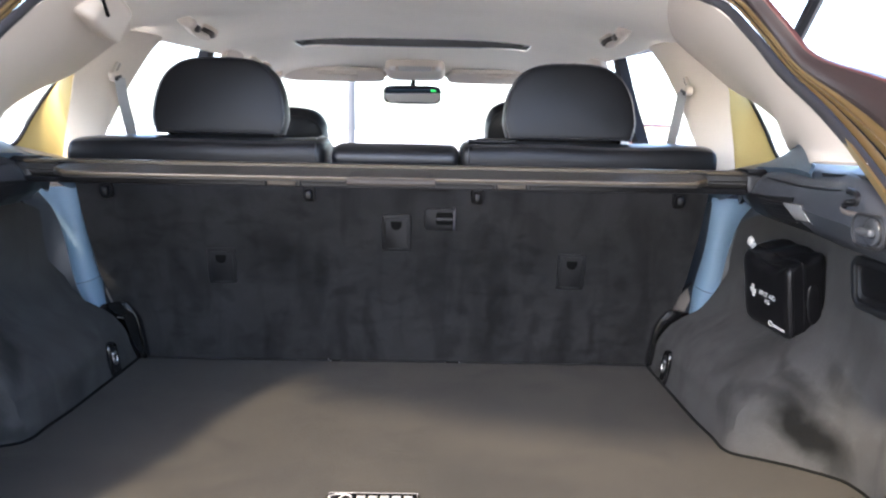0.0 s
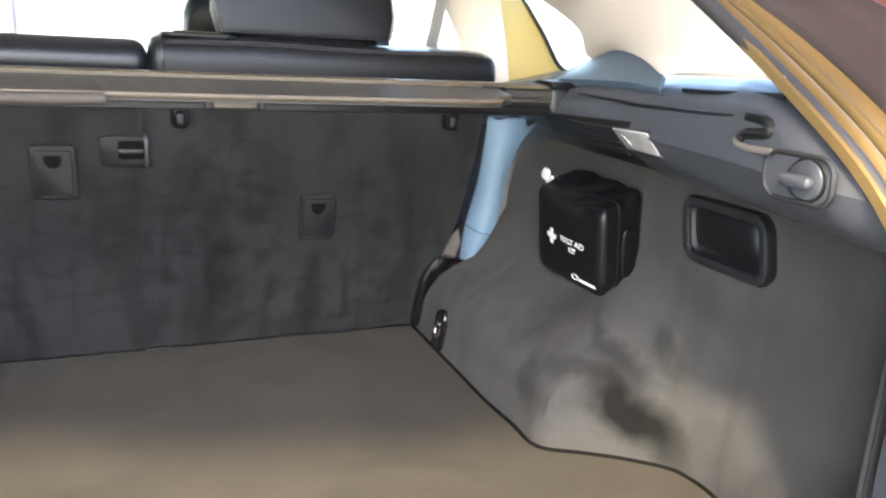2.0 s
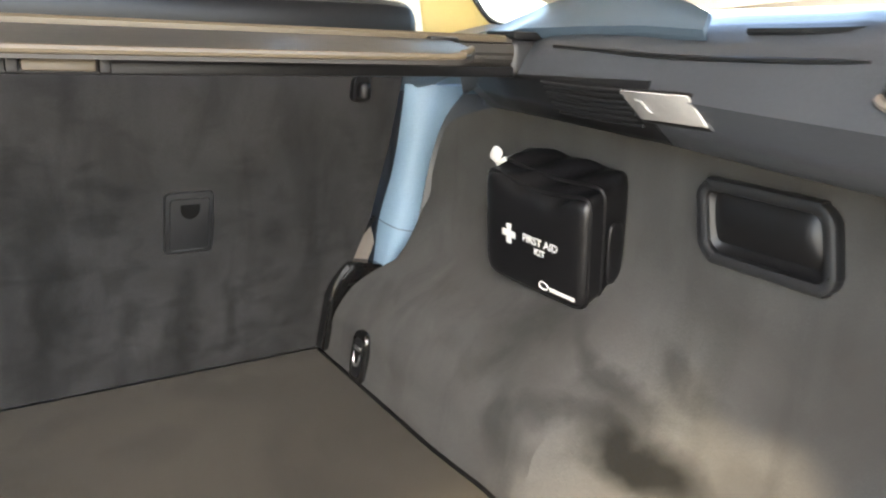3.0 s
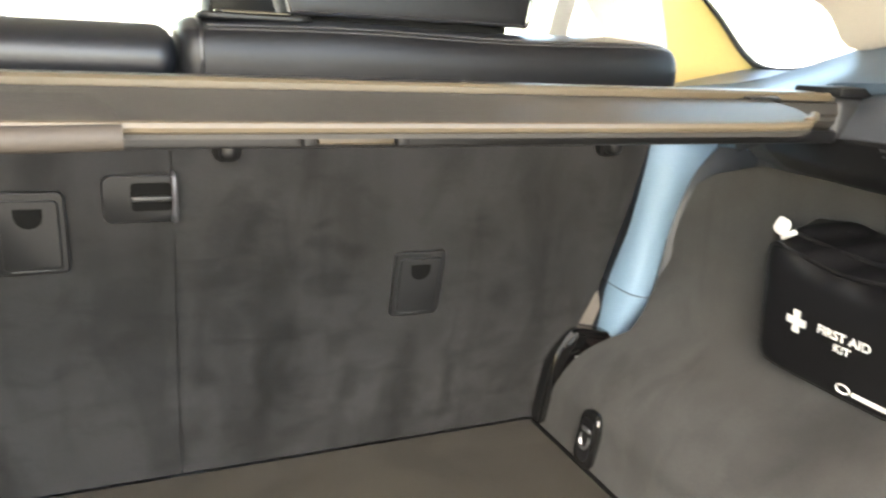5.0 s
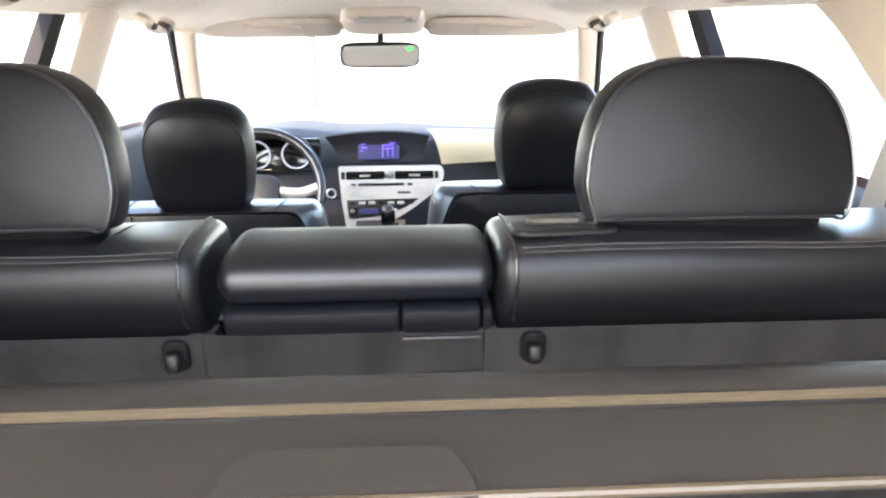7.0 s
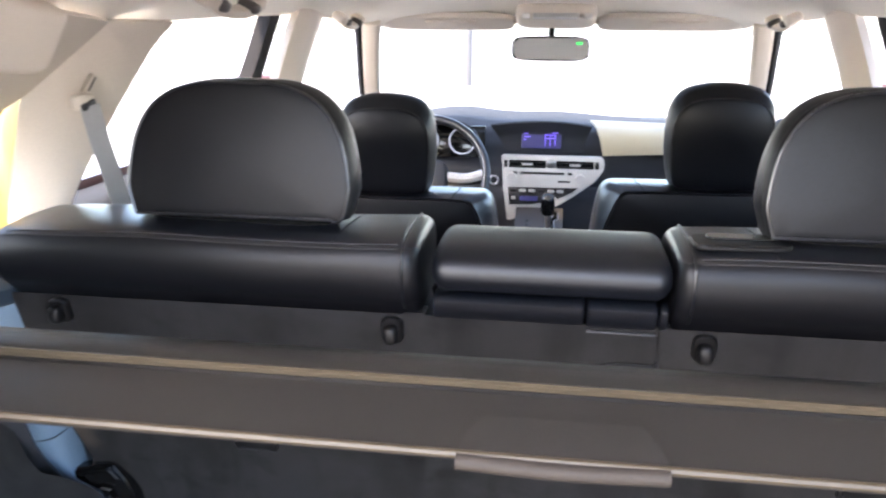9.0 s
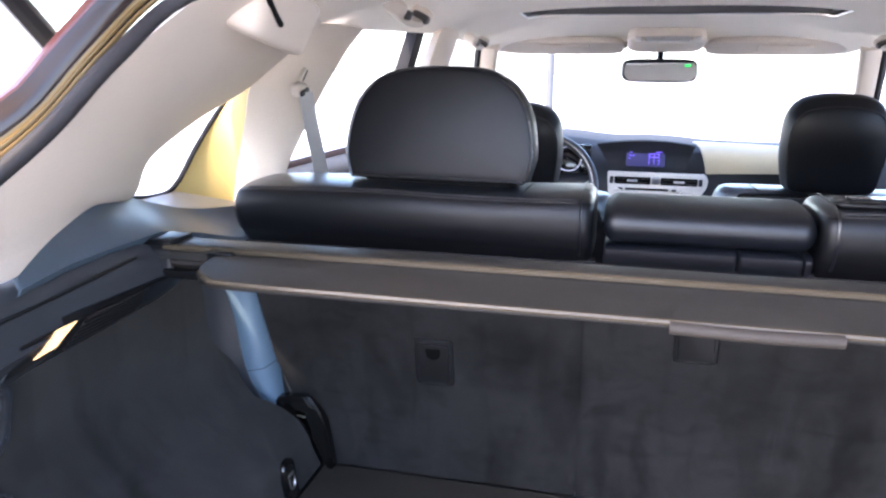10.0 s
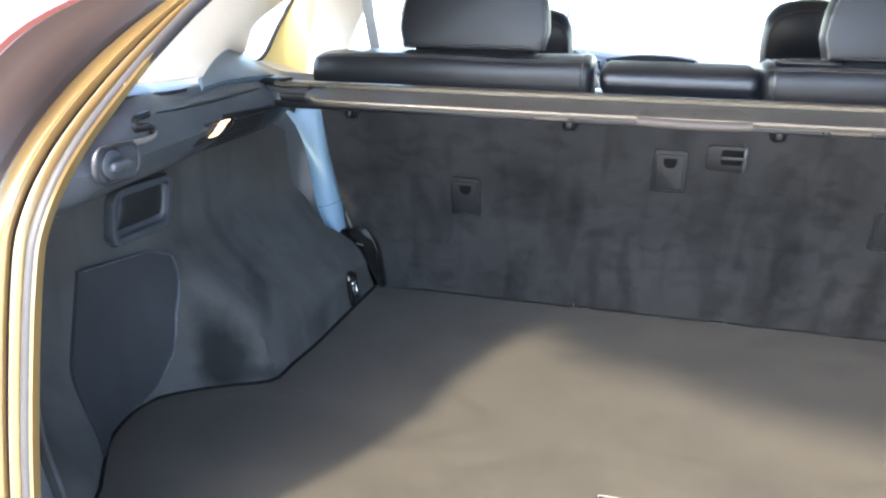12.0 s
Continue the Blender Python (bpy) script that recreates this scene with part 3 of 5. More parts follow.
    a = sided([(0.692, -0.250, 0.478), (0.70, -0.20, 0.518), (0.695, -0.09, 0.562), (0.688, 0.066, 0.607)], s)
    b = sided([(0.752, -0.29, 0.485), (0.752, -0.24, 0.53), (0.752, -0.09, 0.578), (0.752, 0.125, 0.615)], s)
    part("reveal_head", thick(loft(a, b, 14, 4), 0.004), BEIGE, w)
    part("window_rubber", tube(sided([(0.752, -0.28, 0.478), (0.752, -0.17, 0.456), (0.752, -0.075, 0.453), (0.752, 0.0, 0.509), (0.752, 0.06, 0.553), (0.752, 0.125, 0.593)], s), 0.004, 24, 6), RUBBER, w)
    glass = thing("quarter_window", (s * 0.765, -0.07, 0.44), "small clear quarter window in black rubber", "window", "quarter windows")
    g = prism([(-0.05, 0.44), (-0.20, 0.44), (-0.32, 0.47), (-0.31, 0.51), (-0.1, 0.60), (0.16, 0.63), (0.15, 0.595)], lambda y, z, k: (s * (0.757 + 0.004 * k), y, z))
    pane = part("pane", g, GLASS, glass, smooth=False)
    pane.visible_shadow = False
    return w


wall_right = side_wall(1, "right")
wall_left = side_wall(-1, "left")

# load floor
def floor_at(u, v):
    y = -0.93 + 0.935 * v
    return ((2 * u - 1) * (at_y(FLOOR_EDGE, y) - 0.003), y, 0.0)
fl = thing("floor", (0, -0.45, -0.012), "grey-beige carpeted load floor, sunlit towards the opening", "floor", kind="structure")
part("carpet", thick(grid(floor_at, 40, 60), 0.012), FLOOR_CARPET, fl)
for s in (1, -1):
    part("edge_joint", tube([(s * (at_y(FLOOR_EDGE, y) - 0.002), y, 0.001) for y in (0.0, -0.1, -0.2, -0.3, -0.38, -0.44, -0.47, -0.50, -0.54, -0.58, -0.62, -0.66, -0.69, -0.72, -0.75, -0.78, -0.81, -0.84)], 0.0027, 60, 6), VOID, fl, "dark joint beside the carpet")
part("under_tray", rbox((0, -0.45, -0.03), (1.5, 1.0, 0.03), 0.004), BLACK, fl)

# headliner
def roof_at(u, v):
    y = -0.41 + 2.13 * v
    half = at_y([(-0.41, 0.44), (-0.2, 0.53), (0.1, 0.60), (0.6, 0.61), (1.3, 0.60), (1.72, 0.56)], y)
    x = (2 * u - 1)
    crown = at_y([(-0.41, 0.738), (-0.1, 0.752), (0.15, 0.778), (0.35, 0.802), (0.5, 0.808), (0.7, 0.804), (0.95, 0.795), (1.15, 0.79), (1.45, 0.765), (1.72, 0.735)], y)
    edge = at_y([(-0.41, 0.715), (0.1, 0.70), (0.9, 0.725), (1.4, 0.72), (1.72, 0.70)], y)
    return (x * half, y, edge + (crown - edge) * (1 - abs(x) ** 3.5))
ceil = thing("ceiling", (0, 0.6, 0.73), "beige fabric headliner with sunroof opening", "headliner", kind="structure")
bm = grid(roof_at, 40, 80)
hole = [f for f in bm.faces if abs(f.calc_center_median().x) < 0.385 and 0.98 < f.calc_center_median().y < 1.125]
bmesh.ops.delete(bm, geom=hole, context="FACES")
part("headliner", thick(bm, 0.006), HEADLINER, ceil)
part("sunroof_frame", join(rbox((0, 0.972, 0.802), (0.83, 0.02, 0.022), 0.004), rbox((0, 1.142, 0.816), (0.83, 0.036, 0.070), 0.004),
                           rbox((0.388, 1.05, 0.815), (0.02, 0.18, 0.06), 0.004), rbox((-0.388, 1.05, 0.815), (0.02, 0.18, 0.06), 0.004)), BLACK, ceil)
sg = part("sunroof_glass", rbox((0, 1.055, 0.856), (0.84, 0.20, 0.005), 0.002), GLASS, ceil, "clear sunroof glass")
sg.visible_shadow = False

# ---- car body around the interior ----
car = thing("car_body", (0, 0.6, GROUND), "dark red car body with open tailgate", "car", kind="structure")


def jamb_strip(s, name, profile, mat, label=""):
    """A band of the jamb; profile: outwards and forwards from the seal. It narrows towards the roof."""
    bm = bmesh.new()
    rings, n = [], 60
    for k in range(n + 1):
        u = k / n
        o, d = curve(sided(OPENING, s), u), (curve(sided(OPENING, s), min(1, u + 0.01)) - curve(sided(OPENING, s), max(0, u - 0.01))).normalized()
        out = opening_out(u, s)
        out = (out - d * out.dot(d)).normalized()
        fwd = d.cross(out) * s
        f = 1 - 0.70 * step(0.44, 0.64, u)
        rings.append([bm.verts.new(o + out * (0.012 + (p - 0.012) * f) + fwd * (q * f)) for p, q in profile])
    for r0, r1 in zip(rings, rings[1:]):
        for i in range(len(profile) - 1):
            bm.faces.new((r0[i], r0[i + 1], r1[i + 1], r1[i]))
    part(name, bm, mat, car, label)


for s in (1, -1):
    pts = sided(OPENING, s)
    part("door_seal", sweep([(0.0070 * math.cos(k * math.pi / 7), 0.0070 * math.sin(k * math.pi / 7)) for k in range(14)], pts, lambda u: opening_out(u, s), 60), SEAL, car, "ribbed rubber tailgate seal")
    jamb_strip(s, "seal_lip", [(-0.0060, -0.0055), (-0.0085, -0.0040), (-0.0090, 0.003)], GOLD)
    jamb_strip(s, "inner_flange", [(0.0060, 0.002), (0.0085, -0.006), (0.0115, -0.0085), (0.0150, -0.0085), (0.0165, -0.006), (0.0175, 0.002)], GOLD, "gold painted inner flange")
    jamb_strip(s, "flange_groove", [(0.0175, 0.002), (0.021, 0.003), (0.0235, 0.002), (0.024, -0.004)], RUBBER)
    jamb_strip(s, "jamb_flange", [(0.024, -0.004), (0.0245, -0.008), (0.0265, -0.0105), (0.029, -0.0095), (0.033, -0.0080), (0.037, -0.0085), (0.0405, -0.0115), (0.042, -0.015)], GOLD, "gold painted jamb flange")
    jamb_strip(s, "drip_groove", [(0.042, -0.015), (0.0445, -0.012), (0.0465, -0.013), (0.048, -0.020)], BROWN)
    jamb_strip(s, "jamb_face", [(0.048, -0.020), (0.052, -0.030), (0.059, -0.039), (0.070, -0.045), (0.080, -0.051), (0.086, -0.057), (0.088, -0.057)], BROWN, "jamb face in shade-brown paint")
    jamb_strip(s, "jamb_edge", [(0.088, -0.057), (0.092, -0.061), (0.097, -0.061)], PAINT)
    jamb_strip(s, "body_edge", [(0.097, -0.061), (0.112, -0.060), (0.122, -0.042), (0.126, 0.0)], PAINT, "dark red body edge")
    # quarter panel, doors and sill
    def flank(u, v):
        y = -0.93 + 2.85 * u
        z = GROUND + 0.22 + (1.215 - 0.22) * v
        return (s * (0.915 - 0.10 * step(0.55, 1.0, v) - 0.05 * step(0.3, 0.0, v) - 0.17 * step(-0.45, -0.95, y) * (0.6 + 0.4 * v)), y, z)
    part("flank", thick(grid(flank, 40, 16), 0.008), PAINT, car)
    # rear door and front door lower inner skin
    part("door_inner", rbox((s * 0.77, 0.95, 0.11), (0.12, 1.72, 0.62), 0.03, 3), DASH, car)
    # black sash and beige pillar between the doors
    part("door_sash", thick(loft(sided([(0.655, 0.835, 0.745), (0.665, 0.70, 0.59), (0.69, 0.57, 0.42)], s), sided([(0.652, 0.885, 0.745), (0.662, 0.75, 0.59), (0.687, 0.63, 0.42)], s), 8, 2), 0.03), RUBBER, car)
    part("middle_pillar", thick(loft(sided([(0.605, 0.885, 0.73), (0.635, 0.80, 0.58), (0.68, 0.76, 0.40)], s), sided([(0.60, 0.99, 0.73), (0.63, 0.90, 0.58), (0.675, 0.87, 0.40)], s), 8, 4, (-s * 0.02, 0, 0)), 0.03), BEIGE, car, "beige middle pillar trim")
    part("windscreen_pillar", sweep(round_rect(0.06, 0.045, 0.015, 3), sided([(0.575, 1.52, 0.72), (0.61, 1.66, 0.64), (0.655, 1.85, 0.52), (0.70, 2.06, 0.39)], s), lambda u: (1, 0, 0), 12), BEIGE, car)
    part("windscreen_pillar_rubber", tube(sided([(0.612, 1.50, 0.715), (0.645, 1.64, 0.64), (0.69, 1.83, 0.52), (0.735, 2.04, 0.39)], s), 0.012, 12, 6), RUBBER, car)
    # roof side rail and cantrail
    part("roof_rail_trim", thick(loft(sided([(0.44, -0.41, 0.715), (0.60, 0.12, 0.70), (0.612, 0.9, 0.725), (0.58, 1.55, 0.71)], s), sided([(0.52, -0.42, 0.76), (0.66, 0.12, 0.725), (0.665, 0.9, 0.745), (0.62, 1.55, 0.735)], s), 24, 3), 0.006), BEIGE, car)
    # side glass
    for y0, y1 in ((0.16, 0.80), (0.92, 1.95)):
        g = part("side_glass", loft(sided([(0.79, y0 - 0.1, 0.41), (0.70, y0 + 0.1, 0.735)], s), sided([(0.79, y1, 0.41), (0.70, min(y1 + 0.05, 1.55), 0.735)], s), 4, 4), GLASS, car)
        g.visible_shadow = False

def roof_skin(u, v):
    y = -0.42 + 2.05 * v
    x = 2 * u - 1
    return (x * 0.66, y, at_y([(-0.42, 0.80), (0.4, 0.85), (1.0, 0.855), (1.63, 0.77)], y) - 0.06 * abs(x) ** 3)
bm = grid(roof_skin, 33, 41)
bmesh.ops.delete(bm, geom=[f for f in bm.faces if abs(f.calc_center_median().x) < 0.40 and 0.98 < f.calc_center_median().y < 1.125], context="FACES")
part("roof_panel", thick(bm, 0.004), PAINT, car)
def header_at(u, v):
    x = 2 * u - 1
    p, q = Vector((x * 0.47, -0.405 - 0.03 * x * x, 0.732 - 0.02 * x ** 4)), Vector((x * 0.60, -0.44, 0.80 - 0.07 * abs(x) ** 3))
    return p.lerp(q, v)
part("rear_header", slab(header_at, 20, 3, (0, 0.015, 0.004)), PAINT, car)
def screen_at(u, v):
    x = 2 * u - 1
    return (x * (0.56 + 0.14 * v), 1.60 + 0.62 * v + 0.12 * (1 - x * x) * (0.5 + 0.5 * v), 0.745 - 0.37 * v)
g = part("windscreen", grid(screen_at, 16, 8), GLASS, car, "clear windscreen")
g.visible_shadow = False
part("bonnet", thick(grid(lambda u, v: ((2 * u - 1) * (0.86 - 0.1 * v), 2.2 + 0.95 * v, 0.36 - 0.10 * v - 0.12 * v ** 3 - 0.04 * abs(2 * u - 1) ** 3), 16, 12), 0.004), PAINT, car)
part("front_end", rbox((0, 3.05, -0.15), (1.7, 0.25, 0.7), 0.08, 3), PAINT, car)
part("bulkhead", rbox((0, 2.22, 0.05), (1.6, 0.04, 0.62), 0.01), BLACK, car)
part("cabin_floor", rbox((0, 1.1, -0.40), (1.6, 2.3, 0.04), 0.01), BLACK, car)
part("sill_step", rbox((0, -0.945, -0.03), (1.22, 0.08, 0.06), 0.012, 3), PLASTIC, car)
part("bumper", rbox((0, -1.0, -0.28), (1.75, 0.22, 0.36), 0.06, 3), PAINT, car)
for y in (-0.10, 2.55):
    for s in (1, -1):
        wheel = bmesh.new()
        bmesh.ops.create_cone(wheel, cap_ends=True, segments=32, radius1=0.36, radius2=0.36, depth=0.22)
        bmesh.ops.bevel(wheel, geom=[e for e in wheel.edges if e.is_boundary is False and abs(e.verts[0].co.z - e.verts[1].co.z) < 1e-4], offset=0.03, segments=2, affect="EDGES")
        bmesh.ops.rotate(wheel, verts=wheel.verts, cent=(0, 0, 0), matrix=Euler((0, radians(90), 0)).to_matrix())
        bmesh.ops.translate(wheel, verts=wheel.verts, vec=(s * 0.80, y, GROUND + 0.36))
        part("wheel", wheel, RUBBER, car)

# open tailgate above the camera
gate = thing("tailgate", (0, -0.36, 0.80), "raised dark red tailgate", "tailgate")
HINGE, TIP = Vector((0, -0.43, 0.80)), Vector((0, -1.250, 1.36))
def gate_at(u, v):
    x = 2 * u - 1
    p = HINGE.lerp(TIP, v)
    return (x * (0.73 + 0.08 * v), p.y - 0.05 * math.sin(math.pi * v) - 0.215 * v * (1 - x * x), p.z + 0.03 * math.sin(math.pi * v))
part("panel", thick(grid(gate_at, 12, 12), 0.05), PAINT, gate)
for s in (1, -1):
    part("side_flange", slab(lambda u, v: Vector(gate_at((1 + s) / 2, u)) + Vector((0, -0.5, -0.866)) * (0.06 * v * step(0.02, 0.25, u)), 12, 4, (s * 0.03, 0, 0)), PAINT, gate)
for s in (1, -1):
    st = thing("gas_strut", (s * 0.58, -0.46, 0.61), "black gas strut holding the tailgate up", "gas strut", "tailgate struts")
    a, b = Vector((s * 0.582 + XC, -0.46, 0.625)), Vector((s * 0.58, -0.95, 1.06))
    part("cylinder", tube([a.lerp(b, 0.3), b], 0.014, 4, 10, (1, 0, 0)), BLACK, st)
    part("rod", tube([a, a.lerp(b, 0.45)], 0.010, 4, 8, (1, 0, 0)), BLACK, st)
    part("bracket", rbox(a + Vector((-s * 0.008, 0.012, -0.012)), (0.030, 0.020, 0.030), 0.006, 2, rot=(30, 0, 0)), BLACK, st)
    part("ball_joint", pillow(a, (0.015, 0.015, 0.012), 2.5, 4), BLACK, st)


# ---- rear seats ----
LEAN = -0.22                     # the seat back leans towards the tailgate


def back_y(z):
    return 0.012 + LEAN * z


BOARD = [(0.0, 0.548), (0.06, 0.56), (0.12, 0.585), (0.19, 0.607), (0.30, 0.622), (0.39, 0.628)]


def board(parent, x0, x1):
    """Carpeted back of one seat, between two heights of the split; an outer edge follows the wheel arch."""
    def f(u, v):
        z = 0.004 + 0.383 * v
        lim = at_y(BOARD, z)
        a, b = max(x0, -lim), min(x1, lim)
        return (a + (b - a) * u, back_y(z), z)
    bm = grid(f, 16, 16)
    bmesh.ops.recalc_face_normals(bm, faces=bm.faces)
    bmesh.ops.solidify(bm, geom=bm.faces[:], thickness=0.02)
    for v in bm.verts:
        if v.co.y < back_y(v.co.z) - 0.004:
            v.co.y += 0.02
    return part("carpeted_back", bm, CARPET, parent, "dark grey carpeted seat back with brushed marks")


def rear_headrest(parent, cx, bottom, top, back):
    """D-shaped headrest: flat bottom, round top; the piped back face leans like the seat and the sides flare forwards."""
    hw, h, y0 = 0.128, top - bottom, back
    outline = [(-0.955 + 1.91 * k / 16, 0.0) for k in range(17)]
    for k in range(1, 32):
        t = math.pi * k / 32
        x, z = math.copysign(abs(math.cos(t)) ** 0.62, math.cos(t)), abs(math.sin(t)) ** 0.70
        outline.append((x * (0.955 + 0.065 * step(0.0, 0.22, z)), z))
    n = len(outline)

    def ring(size, depth, drop=0.0):
        out = []
        for x, z in outline:
            zz = 0.42 + (z - 0.42) * size
            out.append(Vector((cx + x * hw * size, y0 + depth + 0.15 * zz * h, bottom + zz * h - drop)))
        return out
    rings = [ring(f, 0.004 * f * f - 0.004) for f in (0.15, 0.4, 0.65, 0.85, 0.95)]
    rings += [ring(0.985, 0.0005), ring(1.0, 0.004), ring(1.018, 0.010), ring(1.03, 0.020), ring(1.033, 0.033), ring(1.02, 0.048), ring(0.98, 0.060), ring(0.86, 0.069), ring(0.5, 0.072), ring(0.12, 0.072)]
    bm = bmesh.new()
    vs = [[bm.verts.new(p) for p in r] for r in rings]
    for r0, r1 in zip(vs, vs[1:]):
        for i in range(n):
            bm.faces.new((r0[i], r0[(i + 1) % n], r1[(i + 1) % n], r1[i]))
    bm.faces.new(vs[0])
    bm.faces.new(vs[-1])
    hr = part("headrest", bm, HEADREST, parent, "padded black leather headrest")
    edge = ring(0.995, -0.0004)
    part("piping", tube(edge + edge[:1], 0.0018, 4 * n, 6, (0, 1, 0)), LEATHER, hr)
    stitched = ring(1.012, 0.010)
    part("stitching", tube(stitched[16:] + stitched[:1], 0.0008, 3 * n, 5, (0, 1, 0)), THREAD, hr)
    part("base_pad", pillow((cx, y0 + 0.036, bottom - 0.008), (0.108, 0.032, 0.014), 5, 6), VOID, hr)
    for dx in (-0.055, 0.055):
        part("post", tube([(cx + dx, y0 + 0.045, bottom - 0.05), (cx + dx, y0 + 0.045, bottom + 0.02)], 0.006, 3, 8, (1, 0, 0)), METAL, hr)
        part("post_collar", pillow((cx + dx, y0 + 0.04, bottom - 0.012), (0.017, 0.014, 0.006), 3, 4), BLACK, hr)
    return hr


def rear_seat(x0, x1, headrest_x, board_x, label, handle):
    seat = thing("car_seat", ((x0 + x1) / 2, 0.05, -0.38), label, "car seat", "rear bench seats")
    cx, hw = (x0 + x1) / 2, (x1 - x0) / 2

    sgn = 1 if cx > 0 else -1
    SEAT = [(-0.062, 0.3800), (-0.078, 0.3965), (-0.090, 0.4090), (-0.0975, 0.4250), (-0.1000, 0.4400), (-0.0985, 0.4530), (-0.0930, 0.4640), (-0.0840, 0.4700), (-0.060, 0.4745), (-0.020, 0.4765), (0.025, 0.4750), (0.046, 0.4660), (0.050, 0.4500)]
    line = [tuple(curve([(0, *p) for p in SEAT], k / 48))[1:] for k in range(49)]

    def wave(p):
        """Slack in the leather along the top, and an outer end that falls away."""
        u = (p.x - cx) / hw
        lift = max(0.0, (p.z - 0.43) / 0.045)
        outer = max(0.0, u * sgn - 0.72) / 0.28
        return Vector((p.x, p.y + 0.0012 * math.sin(p.x * 37 + cx) * lift, p.z + (0.0016 * math.sin(p.x * 19 + cx * 7) - 0.005 * outer ** 2) * lift))

    def cover(top):
        bm = bolster(x0, x1, line + [(0.050, 0.3800)], 0.015)
        bm.normal_update()
        bmesh.ops.recalc_face_normals(bm, faces=bm.faces)
        bmesh.ops.delete(bm, geom=[f for f in bm.faces if (f.calc_center_median().z > 0.4655) != top], context="FACES")
        for v in bm.verts:
            v.co = wave(v.co)
        return bm
    part("leather_back", cover(False), LEATHER_BACK, seat, "black leather back of the seat top")
    part("leather_top", cover(True), LEATHER, seat, "glossy black leather seat top")
    part("seat_core", rbox((cx, 0.075, 0.0), (hw * 1.9, 0.10, 0.76), 0.03, 3), LEATHER, seat)

    def skin(x, y, z):
        return wave(Vector((x, y, z)))
    for y, z in ((-0.0925, 0.4660), (-0.0870, 0.4695)):
        part("top_seam", tube([skin(x0 + 0.022 + (x1 - x0 - 0.044) * k / 24, y, z) for k in range(25)], 0.0007, 72, 5), THREAD, seat)
    ix = (x0 + 0.016) if sgn > 0 else (x1 - 0.016)
    part("corner_piping", tube([skin(ix, y, z) for y, z in ((-0.080, 0.397), (-0.0915, 0.409), (-0.1005, 0.434), (-0.0995, 0.452), (-0.0945, 0.4645), (-0.080, 0.4725), (-0.045, 0.4765), (0.0, 0.4775), (0.030, 0.4755))], 0.0016, 48, 6), LEATHER, seat)
    px = cx - sgn * 0.62 * hw
    part("panel_seam", tube([skin(px - sgn * 0.010 * k / 6, -0.084 + 0.11 * k / 6, 0.4705 + 0.0065 * math.sin(k / 6 * math.pi * 0.8)) for k in range(7)], 0.0008, 24, 5), THREAD, seat)
    board(seat, *board_x)
    rear_headrest(seat, headrest_x, 0.483, 0.631, -0.047)
    if handle:
        plate = part("release_handle", prism(round_rect(0.10, 0.05, 0.014), lambda a, b, k: (0.197 + a, -0.048 + 0.95 * b + 0.05 * a, 0.4735 + 0.0065 * k), 0.002), BLACK, seat, "black seat release handle")
        part("lever", prism(round_rect(0.07, 0.022, 0.008), lambda a, b, k: (0.199 + a, -0.040 + 0.95 * b, 0.4795 + 0.003 * k), 0.0012), GLOSSBLACK, plate)
    return seat


seat_l = rear_seat(-0.632, -0.134, -0.350, (-0.64, -0.1430), "narrow black leather rear seat with grey carpeted back", False)
seat_r = rear_seat(0.131, 0.634, 0.351, (0.1215, 0.64), "wide black leather rear seat with grey carpeted back", True)

# middle section: fold-down armrest top over its own carpeted back
mid = thing("middle_seat", (-0.003, 0.05, -0.38), "black leather folding middle section of the rear bench", "armrest")
BACK = [(-0.064, 0.4150), (-0.077, 0.4190), (-0.0865, 0.4265), (-0.0915, 0.4365), (-0.0900, 0.4475), (-0.0820, 0.4570), (-0.062, 0.4640), (-0.030, 0.4670), (0.010, 0.4675), (0.034, 0.4630), (0.040, 0.4520)]
part("cushion", bolster(-0.122, 0.129, [tuple(curve([(0, *p) for p in BACK], k / 30))[1:] for k in range(31)] + [(0.040, 0.4150)], 0.017), CUSHION, mid, "rounded black leather cushion")
ROLL = [(-0.060, 0.3830), (-0.071, 0.3840), (-0.0755, 0.3880), (-0.0825, 0.4020), (-0.0835, 0.4080), (-0.079, 0.4125), (-0.060, 0.4135), (0.02, 0.4135), (0.02, 0.3830)]
part("lower_roll", bolster(-0.120, 0.0415, ROLL, 0.004), CUSHION, mid, "flat black leather roll below the cushion")
part("pull_tab", bolster(0.0440, 0.1165, [(y - 0.001, z) for y, z in ROLL], 0.003), CUSHION, mid, "black leather pull tab")
part("roll_end", bolster(0.1185, 0.1275, ROLL, 0.003), LEATHER, mid)
part("tab_strip", rbox((0.080, -0.0850, 0.3840), (0.072, 0.005, 0.0026), 0.001), PLASTIC, mid, "grey strip under the tab")
part("core", rbox((-0.003, 0.07, 0.0), (0.23, 0.10, 0.76), 0.02, 3), LEATHER, mid)
board(mid, -0.1415, 0.1200)
# dark joints where the bench splits
for jx in (-0.1422, 0.1207):
    part("split_joint", prism([(0.03, 0.003), (0.03, 0.388), (0.0074, 0.388), (0.0074, 0.003)], lambda y, z, k: (jx - 0.012 + 0.024 * k, back_y(z) + y - 0.004, z)), CARPET, mid)


